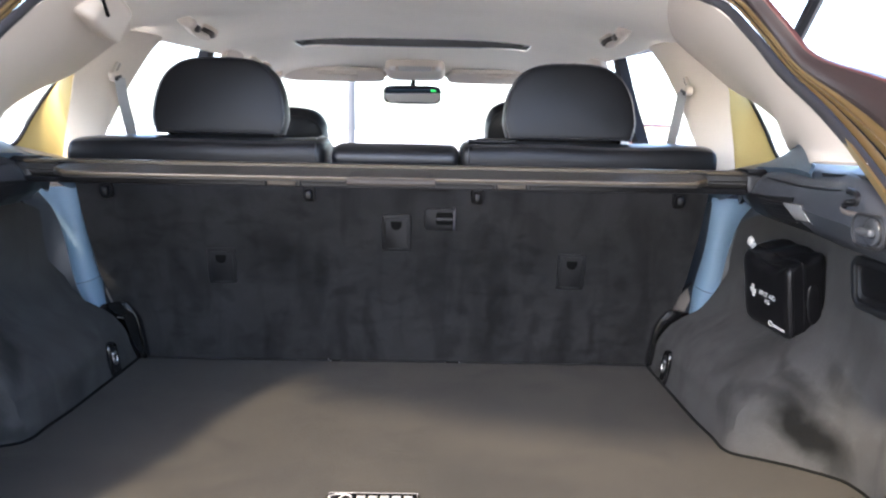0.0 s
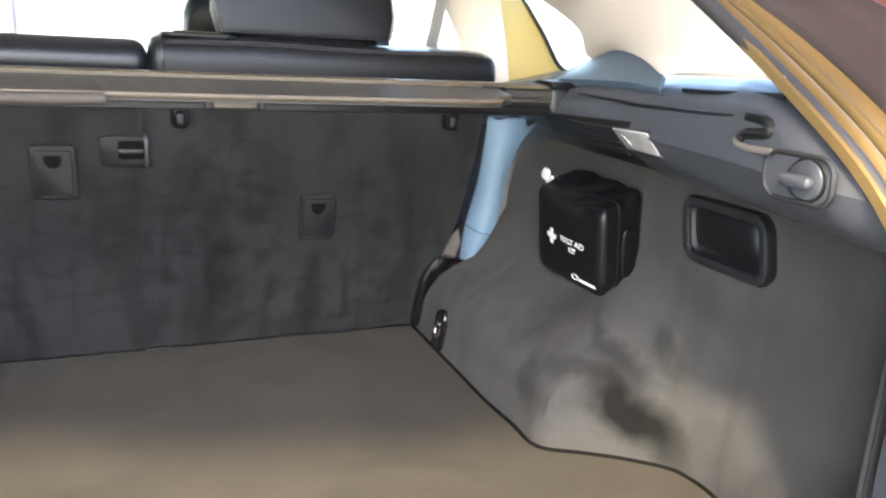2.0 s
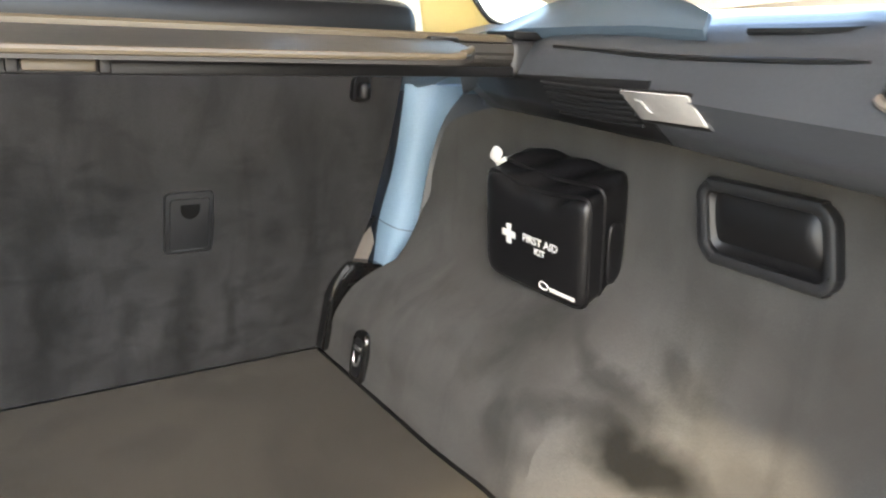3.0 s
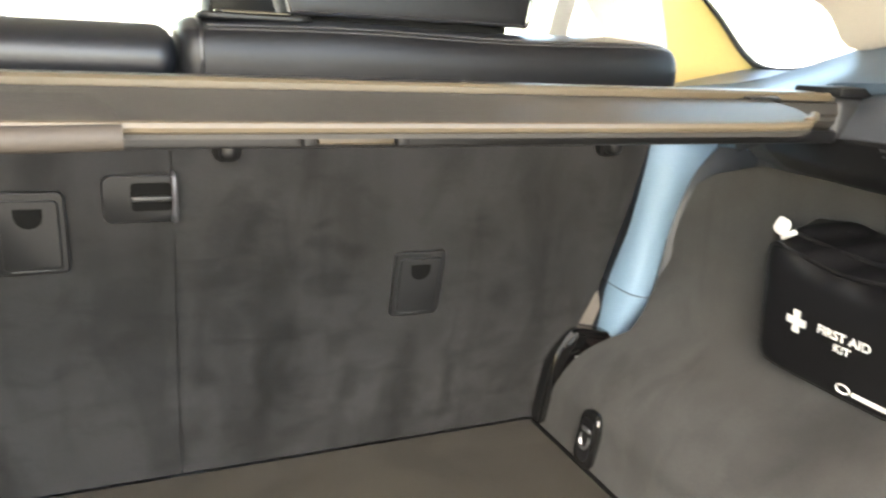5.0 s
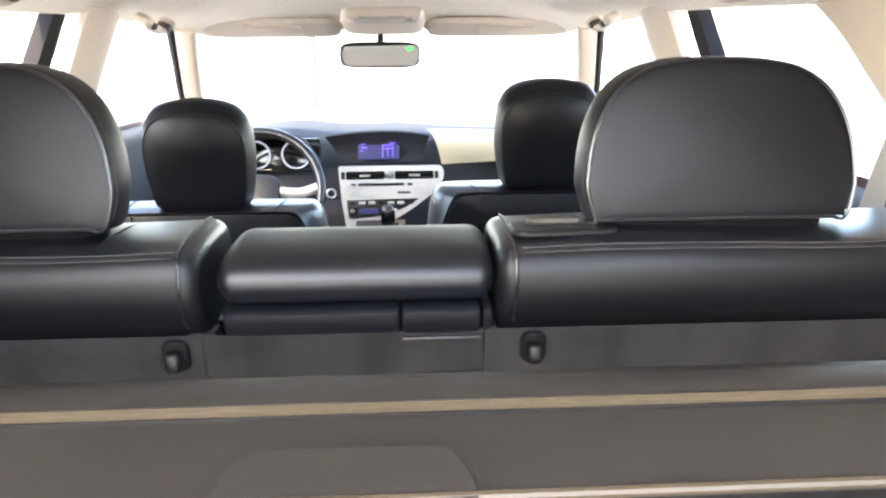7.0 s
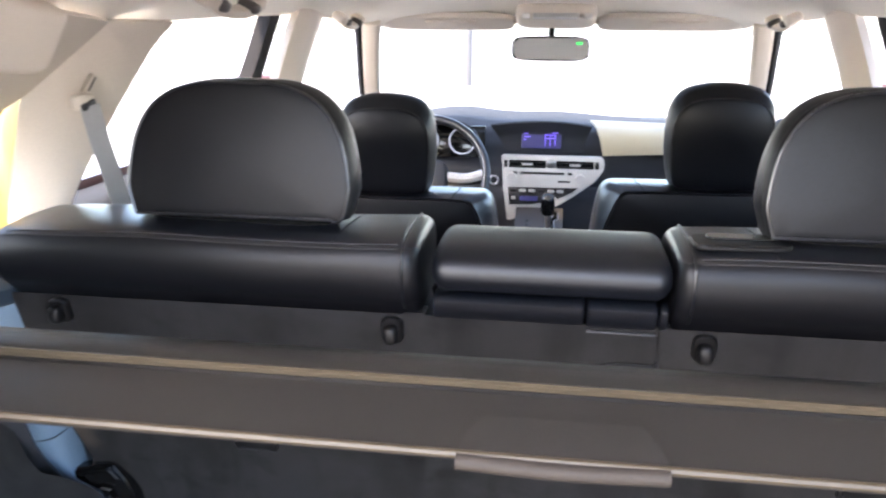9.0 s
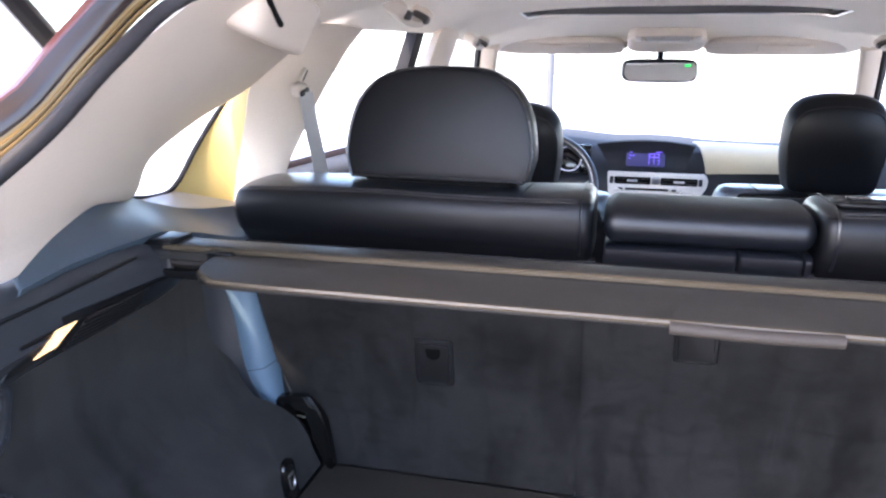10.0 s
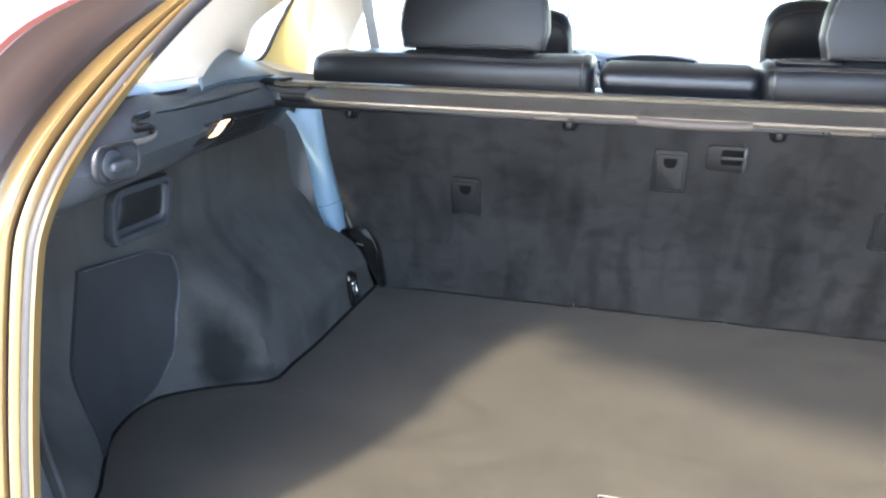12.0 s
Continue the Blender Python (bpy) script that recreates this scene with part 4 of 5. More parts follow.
def anchor_cover(x, zc, hook=True):
    """Hinged plastic flap over a top-tether anchor."""
    c = thing("tether_anchor_cover", (x, back_y(zc - 0.04), zc - 0.038), "charcoal plastic tether anchor flap with finger notch", "anchor cover", "tether anchor covers")
    def on(a, b, k, d0=0.0, d1=0.006):
        return (x + a, back_y(zc + b) - d0 - (d1 - d0) * k, zc + b)
    part("frame", prism(round_rect(0.056, 0.076, 0.005, 3), lambda a, b, k: on(a, b, k), 0.0015), DARK, c)
    flap = part("flap", prism(round_rect(0.046, 0.064, 0.004, 3), lambda a, b, k: on(a, b - 0.001, k, 0.005, 0.009), 0.0012), DARK, c)
    notch = [(-0.011, 0.024), (-0.011, 0.018)] + [(0.011 * math.cos(radians(a)), 0.017 + 0.011 * math.sin(radians(a))) for a in range(180, 361, 30)] + [(0.011, 0.024)]
    part("notch", prism(notch, lambda a, b, k: on(a, b, k, 0.0085, 0.0096)), VOID, flap)
    part("hinge_pin", rbox(on(0, -0.034, 1, 0, 0.007), (0.034, 0.0016, 0.0016), 0.0006), DARK, c)
    return c


anchor_cover(0.006, 0.290)
anchor_cover(0.366, 0.212)
anchor_cover(-0.352, 0.213)

# latch plate at the split
lp = thing("seat_latch", (0.095, back_y(0.30), 0.29), "charcoal plastic latch recess with metal striker", "seat latch")
def on_back(x, z, d):
    return (x, back_y(z) - d, z)
part("plate", prism(round_rect(0.062, 0.044, 0.008, 3), lambda a, b, k: on_back(0.094 + a, 0.319 + b, 0.006 * k), 0.0015), DARK, lp)
part("recess", prism(round_rect(0.034, 0.026, 0.004, 3), lambda a, b, k: on_back(0.103 + a, 0.321 + b, 0.0055 + 0.0012 * k)), VOID, lp)
part("bar", rbox(on_back(0.104, 0.320, 0.009), (0.034, 0.005, 0.005), 0.0015), DARK, lp)
part("striker", tube([on_back(0.121, 0.301, 0.002), on_back(0.122, 0.301, 0.014), on_back(0.122, 0.336, 0.014), on_back(0.121, 0.343, 0.002)], 0.0022, 12, 6, (1, 0, 0)), STEEL, lp)

# hooks along the top of the backs
def back_hook(x):
    h = thing("back_hook", (x, back_y(0.36) - 0.01, 0.35), "small black plastic hook on the seat back", "hook", "seat back hooks")
    part("mount", prism(round_rect(0.024, 0.032, 0.008, 3), lambda a, b, k: on_back(x + a, 0.368 + b, 0.010 * k), 0.002), BLACK, h)
    part("nose", pillow(on_back(x, 0.366, 0.014), (0.008, 0.010, 0.011), 3, 5), BLACK, h)
    return h
for hx in (-0.166, 0.167, 0.568, -0.565):
    back_hook(hx)

# ---- retractable cargo cover ----
CY = 0.014
cov = thing("cargo_cover", (0, -0.36, 0.40), "retracted charcoal roller cargo cover with pale ribbed edge", "cargo cover")
sec = [(-0.296, 0.4300), (-0.2965, 0.4355), (-0.302, 0.4385), (-0.315, 0.4388), (-0.336, 0.4375), (-0.343, 0.434), (-0.346, 0.420), (-0.338, 0.4085), (-0.322, 0.4035), (-0.306, 0.4065), (-0.298, 0.416)]
part("cassette", prism(sec, lambda y, z, k: (-0.60 + 1.20 * k, y + CY, z), 0.003, 2), COVERFAB, cov, "charcoal roller cassette")
part("cassette_edge", prism([(-0.3415, 0.4385), (-0.3445, 0.4392), (-0.3470, 0.4372), (-0.3468, 0.4335), (-0.343, 0.4335)], lambda y, z, k: (-0.585 + 1.17 * k, y + CY, z)), COVERTRIM, cov, "pale edge strip")
# pull panel with rounded ends
def bar_end(a):
    return at_y([(-0.418, 0.480), (-0.412, 0.497), (-0.400, 0.512), (-0.38, 0.518), (-0.355, 0.515), (-0.348, 0.508)], a)
def bar_at(u, v):
    y = -0.3535 - 0.062 * v
    z = 0.4335 - 0.009 * v - 0.004 * v * v
    return ((2 * u - 1) * bar_end(y), y + CY, z)
bar = part("pull_panel", thick(grid(bar_at, 40, 8), 0.006), COVERFAB, cov, "charcoal stiff pull panel")
part("edge_rib", tube([(-0.506, CY - 0.404, 0.4275), (-0.494, CY - 0.411, 0.4245), (-0.46, CY - 0.4145, 0.4212), (-0.2, CY - 0.4160, 0.4205), (0.0, CY - 0.4165, 0.4205), (0.2, CY - 0.4160, 0.4205), (0.46, CY - 0.4145, 0.4212), (0.494, CY - 0.411, 0.4245), (0.506, CY - 0.404, 0.4275)], 0.0030, 36, 8), COVERTRIM, cov, "pale plastic edge rib")
part("under_rail", rbox((0, CY - 0.388, 0.4160), (0.985, 0.046, 0.003), 0.001), BLACK, cov, "black rail under the pull panel")
part("cassette_lip", rbox((0, CY - 0.345, 0.4060), (1.19, 0.008, 0.0100), 0.002), BLACK, cov)
part("gap_strip", rbox((0, CY - 0.3500, 0.4235), (1.02, 0.010, 0.010), 0.001), VOID, cov)
# handle flap in the middle
def flap_at(u, v):
    x = 0.015 + (2 * u - 1) * 0.068 * (1 - 0.22 * (1 - v) ** 2)
    return (x, CY - 0.384 - 0.036 * v, 0.4325 - 0.010 * v - 0.004 * v ** 3)
part("handle", thick(grid(flap_at, 14, 8), 0.005), COVERFAB, cov, "centre pull handle")
part("handle_lip", tube([(-0.053, CY - 0.4185, 0.4165), (0.015, CY - 0.4205, 0.4155), (0.083, CY - 0.4185, 0.4165)], 0.0058, 10, 12), LIP, cov, "pale mauve handle lip")
for s in (1, -1):
    part("end_cap", rbox((s * 0.615 + XC, CY - 0.318, 0.418), (0.06, 0.054, 0.036), 0.008, 3), DARK, cov, "black end cap in its side slot")
    part("slot_rim", rbox((s * 0.612 + XC, CY - 0.322, 0.4395), (0.052, 0.046, 0.008), 0.003), BLACK, cov)
    part("pin", rbox((s * 0.512, CY - 0.347, 0.431), (0.03, 0.018, 0.010), 0.003), BLACK, cov)

for cx in (0.208, -0.168):
    cl = part("catch", rbox((cx, CY - 0.3510, 0.4075), (0.046, 0.005, 0.0085), 0.002), COVERTRIM, cov, "pale catch on the cassette")
    for dx in (-0.028, 0.028):
        part("catch_tooth", rbox((cx + dx, CY - 0.3520, 0.4075), (0.008, 0.007, 0.0110), 0.002), BLACK, cl)

# ---- things on the load space sides ----
def cargo_lamp(s):
    la = thing("cargo_lamp", (s * 0.60, -0.53, 0.375), "small rectangular lamp with a frosted lens" if s > 0 else "small rectangular lamp, lit warm white, in the shelf", "lamp", "cargo side lamps")
    shift = 0.015 if s > 0 else 0.0

    def on(y, z, d):
        return (s * (shelf_x(y + shift, z) - d) + XC, y + shift, z)
    part("bezel", prism([(-0.5855, 0.3815), (-0.5045, 0.3785), (-0.4850, 0.4035), (-0.5665, 0.407)], lambda a, b, k: on(a, b, -0.004 + 0.006 * k), 0.001), BLACK, la)
    part("lens", prism([(-0.582, 0.384), (-0.507, 0.381), (-0.488, 0.402), (-0.565, 0.405)] if s > 0 else [(-0.545, 0.386), (-0.512, 0.3845), (-0.489, 0.4035), (-0.522, 0.405)], lambda a, b, k: on(a, b, 0.001 + 0.002 * k), 0.0008), LENS if s > 0 else LITLENS, la, "frosted clear lens" if s > 0 else "lit warm lens")
    part("rocker", prism([(-0.524, 0.387), (-0.514, 0.386), (-0.506, 0.397), (-0.515, 0.397)], lambda a, b, k: on(a, b, 0.0025 + 0.002 * k), 0.001), LENS if s > 0 else LITLENS, la)
    return la
cargo_lamp(1)
cargo_lamp(-1)

def speaker_grille(s):
    g = thing("speaker_grille", (s * 0.60, -0.40, 0.37), "black slatted grille in the shelf trim", "grille", "shelf grilles")
    def on(y, z, d):
        return (s * (shelf_x(y, z) - d) + XC, y, z)
    # added black sheet, stands for shade on the shelf's lower face
    part("panel", slab(lambda u, v: on(-0.505 + (0.27 + 0.02 * v) * u, 0.3615 + (0.050 - 0.012 * u) * v, 0.0012), 24, 14, (s * 0.003, 0, 0)), BLACK, g, "black sheet that darkens the shelf's shaded underside")
    part("backing", prism([(-0.495, 0.374), (-0.375, 0.368), (-0.368, 0.405), (-0.480, 0.404)], lambda a, b, k: on(a, b, -0.004 + 0.0055 * k)), BLACK, g)
    for i in range(7):
        z = 0.373 + 0.0045 * i
        part("slat", sweep(round_rect(0.003, 0.003, 0.001, 1), [on(-0.490 + 0.002 * i, z + 0.002, 0.0025), on(-0.43, z, 0.0025), on(-0.378 + 0.001 * i, z, 0.0025)], lambda u: (0, 0, 1), 6), DARK, g)
speaker_grille(1)
speaker_grille(-1)

def side_slot(s):
    """Groove in the shelf into which the cover's panel hooks."""
    g = thing("cover_guide_slot", (s * 0.565, -0.68, 0.41), "charcoal plastic guide slot for the cargo cover", "guide slot", "cover guide slots")
    def on(y, z, d):
        return (s * (shelf_x(y, z) - d) + XC, y, z)
    part("groove", tube([on(-0.585, 0.4505, 0.002), on(-0.63, 0.4515, 0.002), on(-0.67, 0.453, 0.002), on(-0.728, 0.455, 0.002)], 0.0030, 16, 6), BLACK, g)
    part("channel", tube([on(-0.37, 0.432, 0.0005), on(-0.45, 0.431, 0.0005), on(-0.52, 0.430, 0.0005), on(-0.582, 0.432, 0.001), on(-0.647, 0.434, 0.001), on(-0.708, 0.4365, 0.001)], 0.0019, 24, 6), BLACK, g)
    part("notch", tube([on(-0.700, 0.4365, 0.001), on(-0.722, 0.4350, 0.001), on(-0.730, 0.4300, 0.001), on(-0.727, 0.4255, 0.001), on(-0.714, 0.4240, 0.001), on(-0.702, 0.4225, 0.001), on(-0.698, 0.4180, 0.001)], 0.0048, 36, 8), BLACK, g, "dark hook-shaped notch")
    part("ledge", tube([on(-0.692, 0.4175, 0.001), on(-0.697, 0.4135, 0.001), on(-0.712, 0.4120, 0.001), on(-0.737, 0.4125, 0.001)], 0.0030, 16, 8), TAUPE, g, "pale ledge")
    return g
side_slot(1)
side_slot(-1)

def shelf_hook(s):
    h = thing("bag_hook", (s * 0.555, -0.795, 0.37), "round charcoal swivel bag hook in an oval recess", "hook", "swivel bag hooks")
    def on(a, b, d):
        return (s * (0.5405 - d + 0.10 * max(0.0, -b)) + XC, -0.771 + a, 0.3985 + b)
    oval = round_rect(0.062, 0.034, 0.013, 4)
    part("recess", prism(oval, lambda a, b, k: on(a, b, -0.004 + 0.0055 * k), 0.001), PLASTIC, h)
    part("rim", tube([on(a, b, 0.001) for a, b in oval + oval[:1]], 0.0022, 60, 6, (1, 0, 0)), DARK, h)
    part("disc", prism([(0.0155 * math.cos(a * math.pi / 10), 0.0145 * math.sin(a * math.pi / 10)) for a in range(20)], lambda a, b, k: on(a - 0.008, b, 0.001 + 0.0025 * k), 0.0008), PLASTIC, h)
    part("gap", tube([on(-0.008 + 0.0165 * math.cos(k * math.pi / 12), 0.0155 * math.sin(k * math.pi / 12), 0.0015) for k in range(25)], 0.0010, 60, 5, (1, 0, 0)), BLACK, h)
    part("grip", rbox(on(-0.003, -0.001, 0.006), (0.009, 0.028, 0.009), 0.0035, 3), PLASTIC, h)
    return h
shelf_hook(1)
shelf_hook(-1)

def bin_handle(s):
    yc, zc = (-0.549, 0.290) if s > 0 else (-0.513, 0.276)
    b = thing("side_bin_latch", (s * 0.70, yc, zc - 0.045), "glossy black pull handle in a charcoal frame", "latch handle", "side bin handles")
    def on(a, z, k, d0, d1):
        y = yc + a + 0.22 * z
        return (s * (wall_x(y, zc + z) - d0 - (d1 - d0) * k), y, zc + z)
    edge = round_rect(0.120, 0.064, 0.015, 6)
    part("frame", sweep(round_rect(0.016, 0.011, 0.003, 2), [on(p, q, 1, 0, 0.007) for p, q in edge + edge[:1]], lambda u: (s, 0, 0.001), 140), DARK if s > 0 else PLASTIC, b, "charcoal frame")
    cup = part("cup", grid(lambda u, v: on(-0.058 + 0.116 * u, -0.030 + 0.060 * v, 1, 0, 0.013 - 0.0115 * (1 - (2 * u - 1) ** 6) * (1 - (2 * v - 1) ** 6)), 18, 12), BLACK if s > 0 else PLASTIC, b, "dark moulded cup")
    def lever(u, v):
        swell = math.sin(math.pi * min(1, 0.15 + 0.85 * v)) * (1 - (2 * u - 1) ** 8)
        return on(-0.0535 + 0.107 * u, 0.0270 - 0.045 * v, 1, 0, 0.0035 + 0.0080 * swell + 0.002 * v)
    part("lever", slab(lever, 16, 10, (s * 0.004, 0, 0)), BLACK if s > 0 else DARK, cup, "swelling black pull lever")
    return b
bin_handle(1)
bin_handle(-1)

def tie_down(s):
    t = thing("tie_down_ring", (s * 0.548, -0.118, 0.0), "black recessed tie-down with folded metal ring", "tie-down", "tie-down rings")
    def on(a, z, k, d0, d1):
        y = -0.118 + a
        return (s * (wall_x(y, 0.036 + z) - d0 - (d1 - d0) * k), y, 0.036 + z)
    part("recess", prism(round_rect(0.034, 0.068, 0.012, 3), lambda a, z, k: on(a, z, k, -0.004, 0.007), 0.002), GLOSSBLACK, t)
    part("ring", tube([on(-0.007, 0.012, 1, 0, 0.006), on(-0.007, -0.004, 1, 0, 0.008), on(0.0, -0.010, 1, 0, 0.008), on(0.007, -0.004, 1, 0, 0.008), on(0.007, 0.012, 1, 0, 0.006)], 0.0022, 20, 6, (0, 1, 0)), METAL, t, "bright metal ring")
    part("well", prism(round_rect(0.022, 0.050, 0.008, 3), lambda a, z, k: on(a, z, k, 0.0062, 0.0075)), BLACK, t)
    part("hinge", rbox(on(0, 0.012, 1, 0, 0.007), (0.006, 0.016, 0.006), 0.002), METAL, t)
    return t
tie_down(1)
tie_down(-1)

# seat belt guides beside the seat backs
def belt_guide(s):
    b = thing("belt_guide", (s * 0.575, -0.02, 0.06), "black seat belt buckle bracket beside the seat", "belt guide", "belt guides")
    def at(x, z, y):
        return (s * (x - XC) + XC, y, z)
    strap = [(0.539, 0.008), (0.546, 0.05), (0.553, 0.088), (0.560, 0.105), (0.578, 0.130), (0.590, 0.131), (0.636, 0.122), (0.642, 0.113), (0.612, 0.097), (0.590, 0.084), (0.571, 0.050), (0.551, 0.008)]
    part("bracket", prism(strap, lambda x, z, k: at(x, z, -0.004 - 0.022 * k - 0.006 * step(0.58, 0.63, x)), 0.003, 2), GLOSSBLACK, b, "glossy black moulded bracket")
    part("hood", prism([(0.566, 0.110), (0.582, 0.127), (0.628, 0.119), (0.604, 0.103)], lambda x, z, k: at(x, z, -0.022 - 0.010 * k - 0.006 * step(0.58, 0.63, x)), 0.003, 2), GLOSSBLACK, b)
    part("webbing", prism([(0.620, 0.182), (0.580, 0.134), (0.618, 0.126), (0.628, 0.150)], lambda x, z, k: at(x, z, -0.006 - 0.002 * k)), TAUPE, b, "taupe webbing")
    part("edge", tube([at(0.574, 0.130, -0.012), at(0.600, 0.160, -0.012), at(0.626, 0.188, -0.012)], 0.0035, 10, 6), BLACK, b)
    part("clip", rbox(at(0.588, 0.098, -0.033), (0.014, 0.003, 0.002), 0.0008, rot=(0, s * -8, 0)), METAL, b)
belt_guide(1)
belt_guide(-1)

# first-aid kit hung on the right carpet
kit = thing("first_aid_kit", (0.665, -0.335, 0.185), "black zipped nylon first aid kit fixed to the carpet", "first aid kit")
KIT, KHALF, ROT = Vector((0.676, -0.3195, 0.247)), (0.034, 0.0745, 0.0630), (3.0, -8, 5)
KTURN = Euler([radians(a) for a in ROT]).to_matrix()
def kit_shape(q):
    bul = 0.10 * (1 - q.y * q.y) * (1 - q.z * q.z) * (1 if q.x < 0 else 0)
    sag = (-0.30 * (1 - q.y * q.y) + 0.06 * q.y) * max(0, q.z) * max(0.0, 0.6 - q.x) / 1.6
    crease = 0.035 * math.sin(9.0 * q.y + 5.0 * q.x) * max(0.0, q.z) ** 3 + 0.02 * math.sin(7.0 * q.z + 4.0 * q.y) * (1 if q.x < 0 else 0.4)
    return (q.x - bul - 0.5 * crease, q.y, q.z + sag + crease * max(0.0, q.z) + 0.13 * q.x)
part("pouch", pillow(KIT, KHALF, 10, 18, kit_shape, ROT), KITFAB, kit, "soft black nylon pouch")
def on_kit(y, z, d=0.0):
    f = (1 - (y / KHALF[1]) ** 2) * (1 - (z / KHALF[2]) ** 2)
    return KIT + KTURN @ Vector((-KHALF[0] * (1 + 0.10 * f) - 0.0002 - d, y, z - 0.13 * KHALF[2] * 0.6))
for dx in (-0.026, -0.006):
    ring = []
    for k in range(41):
        t = 2 * math.pi * k / 40
        e = 2 / 9
        y, z = (abs(f) ** e * math.copysign(1, f) for f in (math.cos(t), math.sin(t)))
        ring.append(KIT + KTURN @ Vector((dx, y * KHALF[1] * 1.004, (z - (0.26 * (1 - y * y) * (0.6 - dx / 0.034) / 1.6 if z > 0 else 0) + 0.13 * dx / 0.036) * KHALF[2] * 1.004)))
    part("piping", tube(ring, 0.0022, 120, 6, (1, 0, 0)), KITFAB, kit)
part("zip_pull", join(pillow((0.642, -0.2555, 0.3135), (0.0030, 0.0075, 0.0085), 3, 5, None, (25, 0, 10)), rbox((0.645, -0.2615, 0.3065), (0.004, 0.018, 0.005), 0.0015, rot=(-30, 0, 0))), WHITE, kit, "pale zip pull")
part("side_strap", pillow(KIT + KTURN @ Vector((0.008, -0.0775, -0.012)), (0.012, 0.003, 0.034), 3, 6, None, ROT), KITFAB, kit)
part("cross", join(prism([(-0.0035, -0.011), (0.0035, -0.011), (0.0035, 0.011), (-0.0035, 0.011)], lambda a, b, k: on_kit(0.030 + a, -0.005 + b, 0.0008 * k)),
                   prism([(-0.010, -0.0035), (0.010, -0.0035), (0.010, 0.0035), (-0.010, 0.0035)], lambda a, b, k: on_kit(0.030 + a, -0.005 + b, 0.0001 + 0.0008 * k))), WHITE, kit, "white printed cross")


def lettering(text, size, place, parent, mat, name="lettering"):
    """Raised words in the built-in font; place(a, b) carries a point of the line of text."""
    cu = bpy.data.curves.new("words", "FONT")
    cu.body, cu.size, cu.align_x, cu.extrude, cu.offset = text, size, "CENTER", 0.0, size * 0.03
    ob = bpy.data.objects.new("words", cu)
    me = bpy.data.meshes.new_from_object(ob)
    bm = bmesh.new()
    bm.from_mesh(me)
    for v in bm.verts:
        v.co = place(v.co.x, v.co.y)
    bpy.data.objects.remove(ob)
    bpy.data.meshes.remove(me)
    part(name, bm, mat, parent, smooth=False)


lettering("FIRST AID", 0.0115, lambda a, b: on_kit(-0.017 - a, -0.006 + b, 0.0006), kit, WHITE)
lettering("KIT", 0.0105, lambda a, b: on_kit(-0.017 - a, -0.017 + b, 0.0006), kit, WHITE)
part("printed_mark", join(tube([on_kit(-0.022 + 0.0062 * math.cos(k * math.pi / 8), -0.050 + 0.0042 * math.sin(k * math.pi / 8), 0.0003) for k in range(17)], 0.0009, 40, 5, (1, 0, 0)),
                          prism([(-0.019, -0.0022), (0.015, -0.0022), (0.015, 0.0022), (-0.019, 0.0022)], lambda a, b, k: on_kit(-0.046 + a, -0.051 + b, 0.0008 * k))), WHITE, kit)

# badge plate on the load floor
bd = thing("floor_badge", (0.006, -0.613, 0.0), "black oblong badge plate with silver emblem on the carpet", "badge")
part("plate", prism(round_rect(0.126, 0.030, 0.002, 2), lambda a, b, k: (0.006 + a, -0.613 + b, 0.0005 + 0.003 * k), 0.0006), GLOSSBLACK, bd)
for dy in (-0.0138, 0.0138):
    part("border", rbox((0.006, -0.613 + dy, 0.0036), (0.121, 0.0008, 0.0008), 0.0002), BADGE, bd)
for dx in (-0.0605, 0.0605):
    part("border", rbox((0.006 + dx, -0.613, 0.0036), (0.0008, 0.028, 0.0008), 0.0002), BADGE, bd)
part("emblem", tube([(-0.038 + 0.015 * math.cos(k * math.pi / 8), -0.613 + 0.009 * math.sin(k * math.pi / 8), 0.0040) for k in range(17)], 0.0011, 48, 6), BADGE, bd, "pale oval ring")
part("emblem_bar", rbox((-0.037, -0.613, 0.0040), (0.003, 0.012, 0.0016), 0.0004, rot=(0, 0, -30)), BADGE, bd)
for k in range(5):
    part("bar", rbox((-0.010 + 0.0160 * k, -0.613, 0.0040), (0.0115, 0.009, 0.0014), 0.0004), BADGE, bd)

# pocket panel in the left side
pk = thing("side_pocket", (-0.69, -0.57, 0.0), "dark fabric pocket panel in the carpeted side", "side pocket")
def pocket(a, b, k):
    return (-(wall_x(a, b) - 0.001 - 0.007 * k), a, b)
def pocket_front(z):
    return at_y([(0.008, -0.575), (0.016, -0.548), (0.03, -0.535), (0.065, -0.522), (0.12, -0.508), (0.17, -0.478), (0.190, -0.469), (0.202, -0.472), (0.209, -0.484), (0.212, -0.505)], z)
def pocket_face(u, v):
    z = 0.010 + 0.202 * v
    front = pocket_front(z)
    return pocket(front + (-0.70 + 0.06 * v - front) * u, z + 0.014 * u * v, 0.7)
part("panel", slab(pocket_face, 24, 20, (-0.006, 0, 0)), POCKET, pk)
part("edge", tube([pocket_face(0, k / 14) for k in range(15)] + [pocket_face(u, 1) for u in (0.15, 0.35, 0.55, 0.75, 0.95)], 0.0018, 48, 6), PLASTIC, pk)

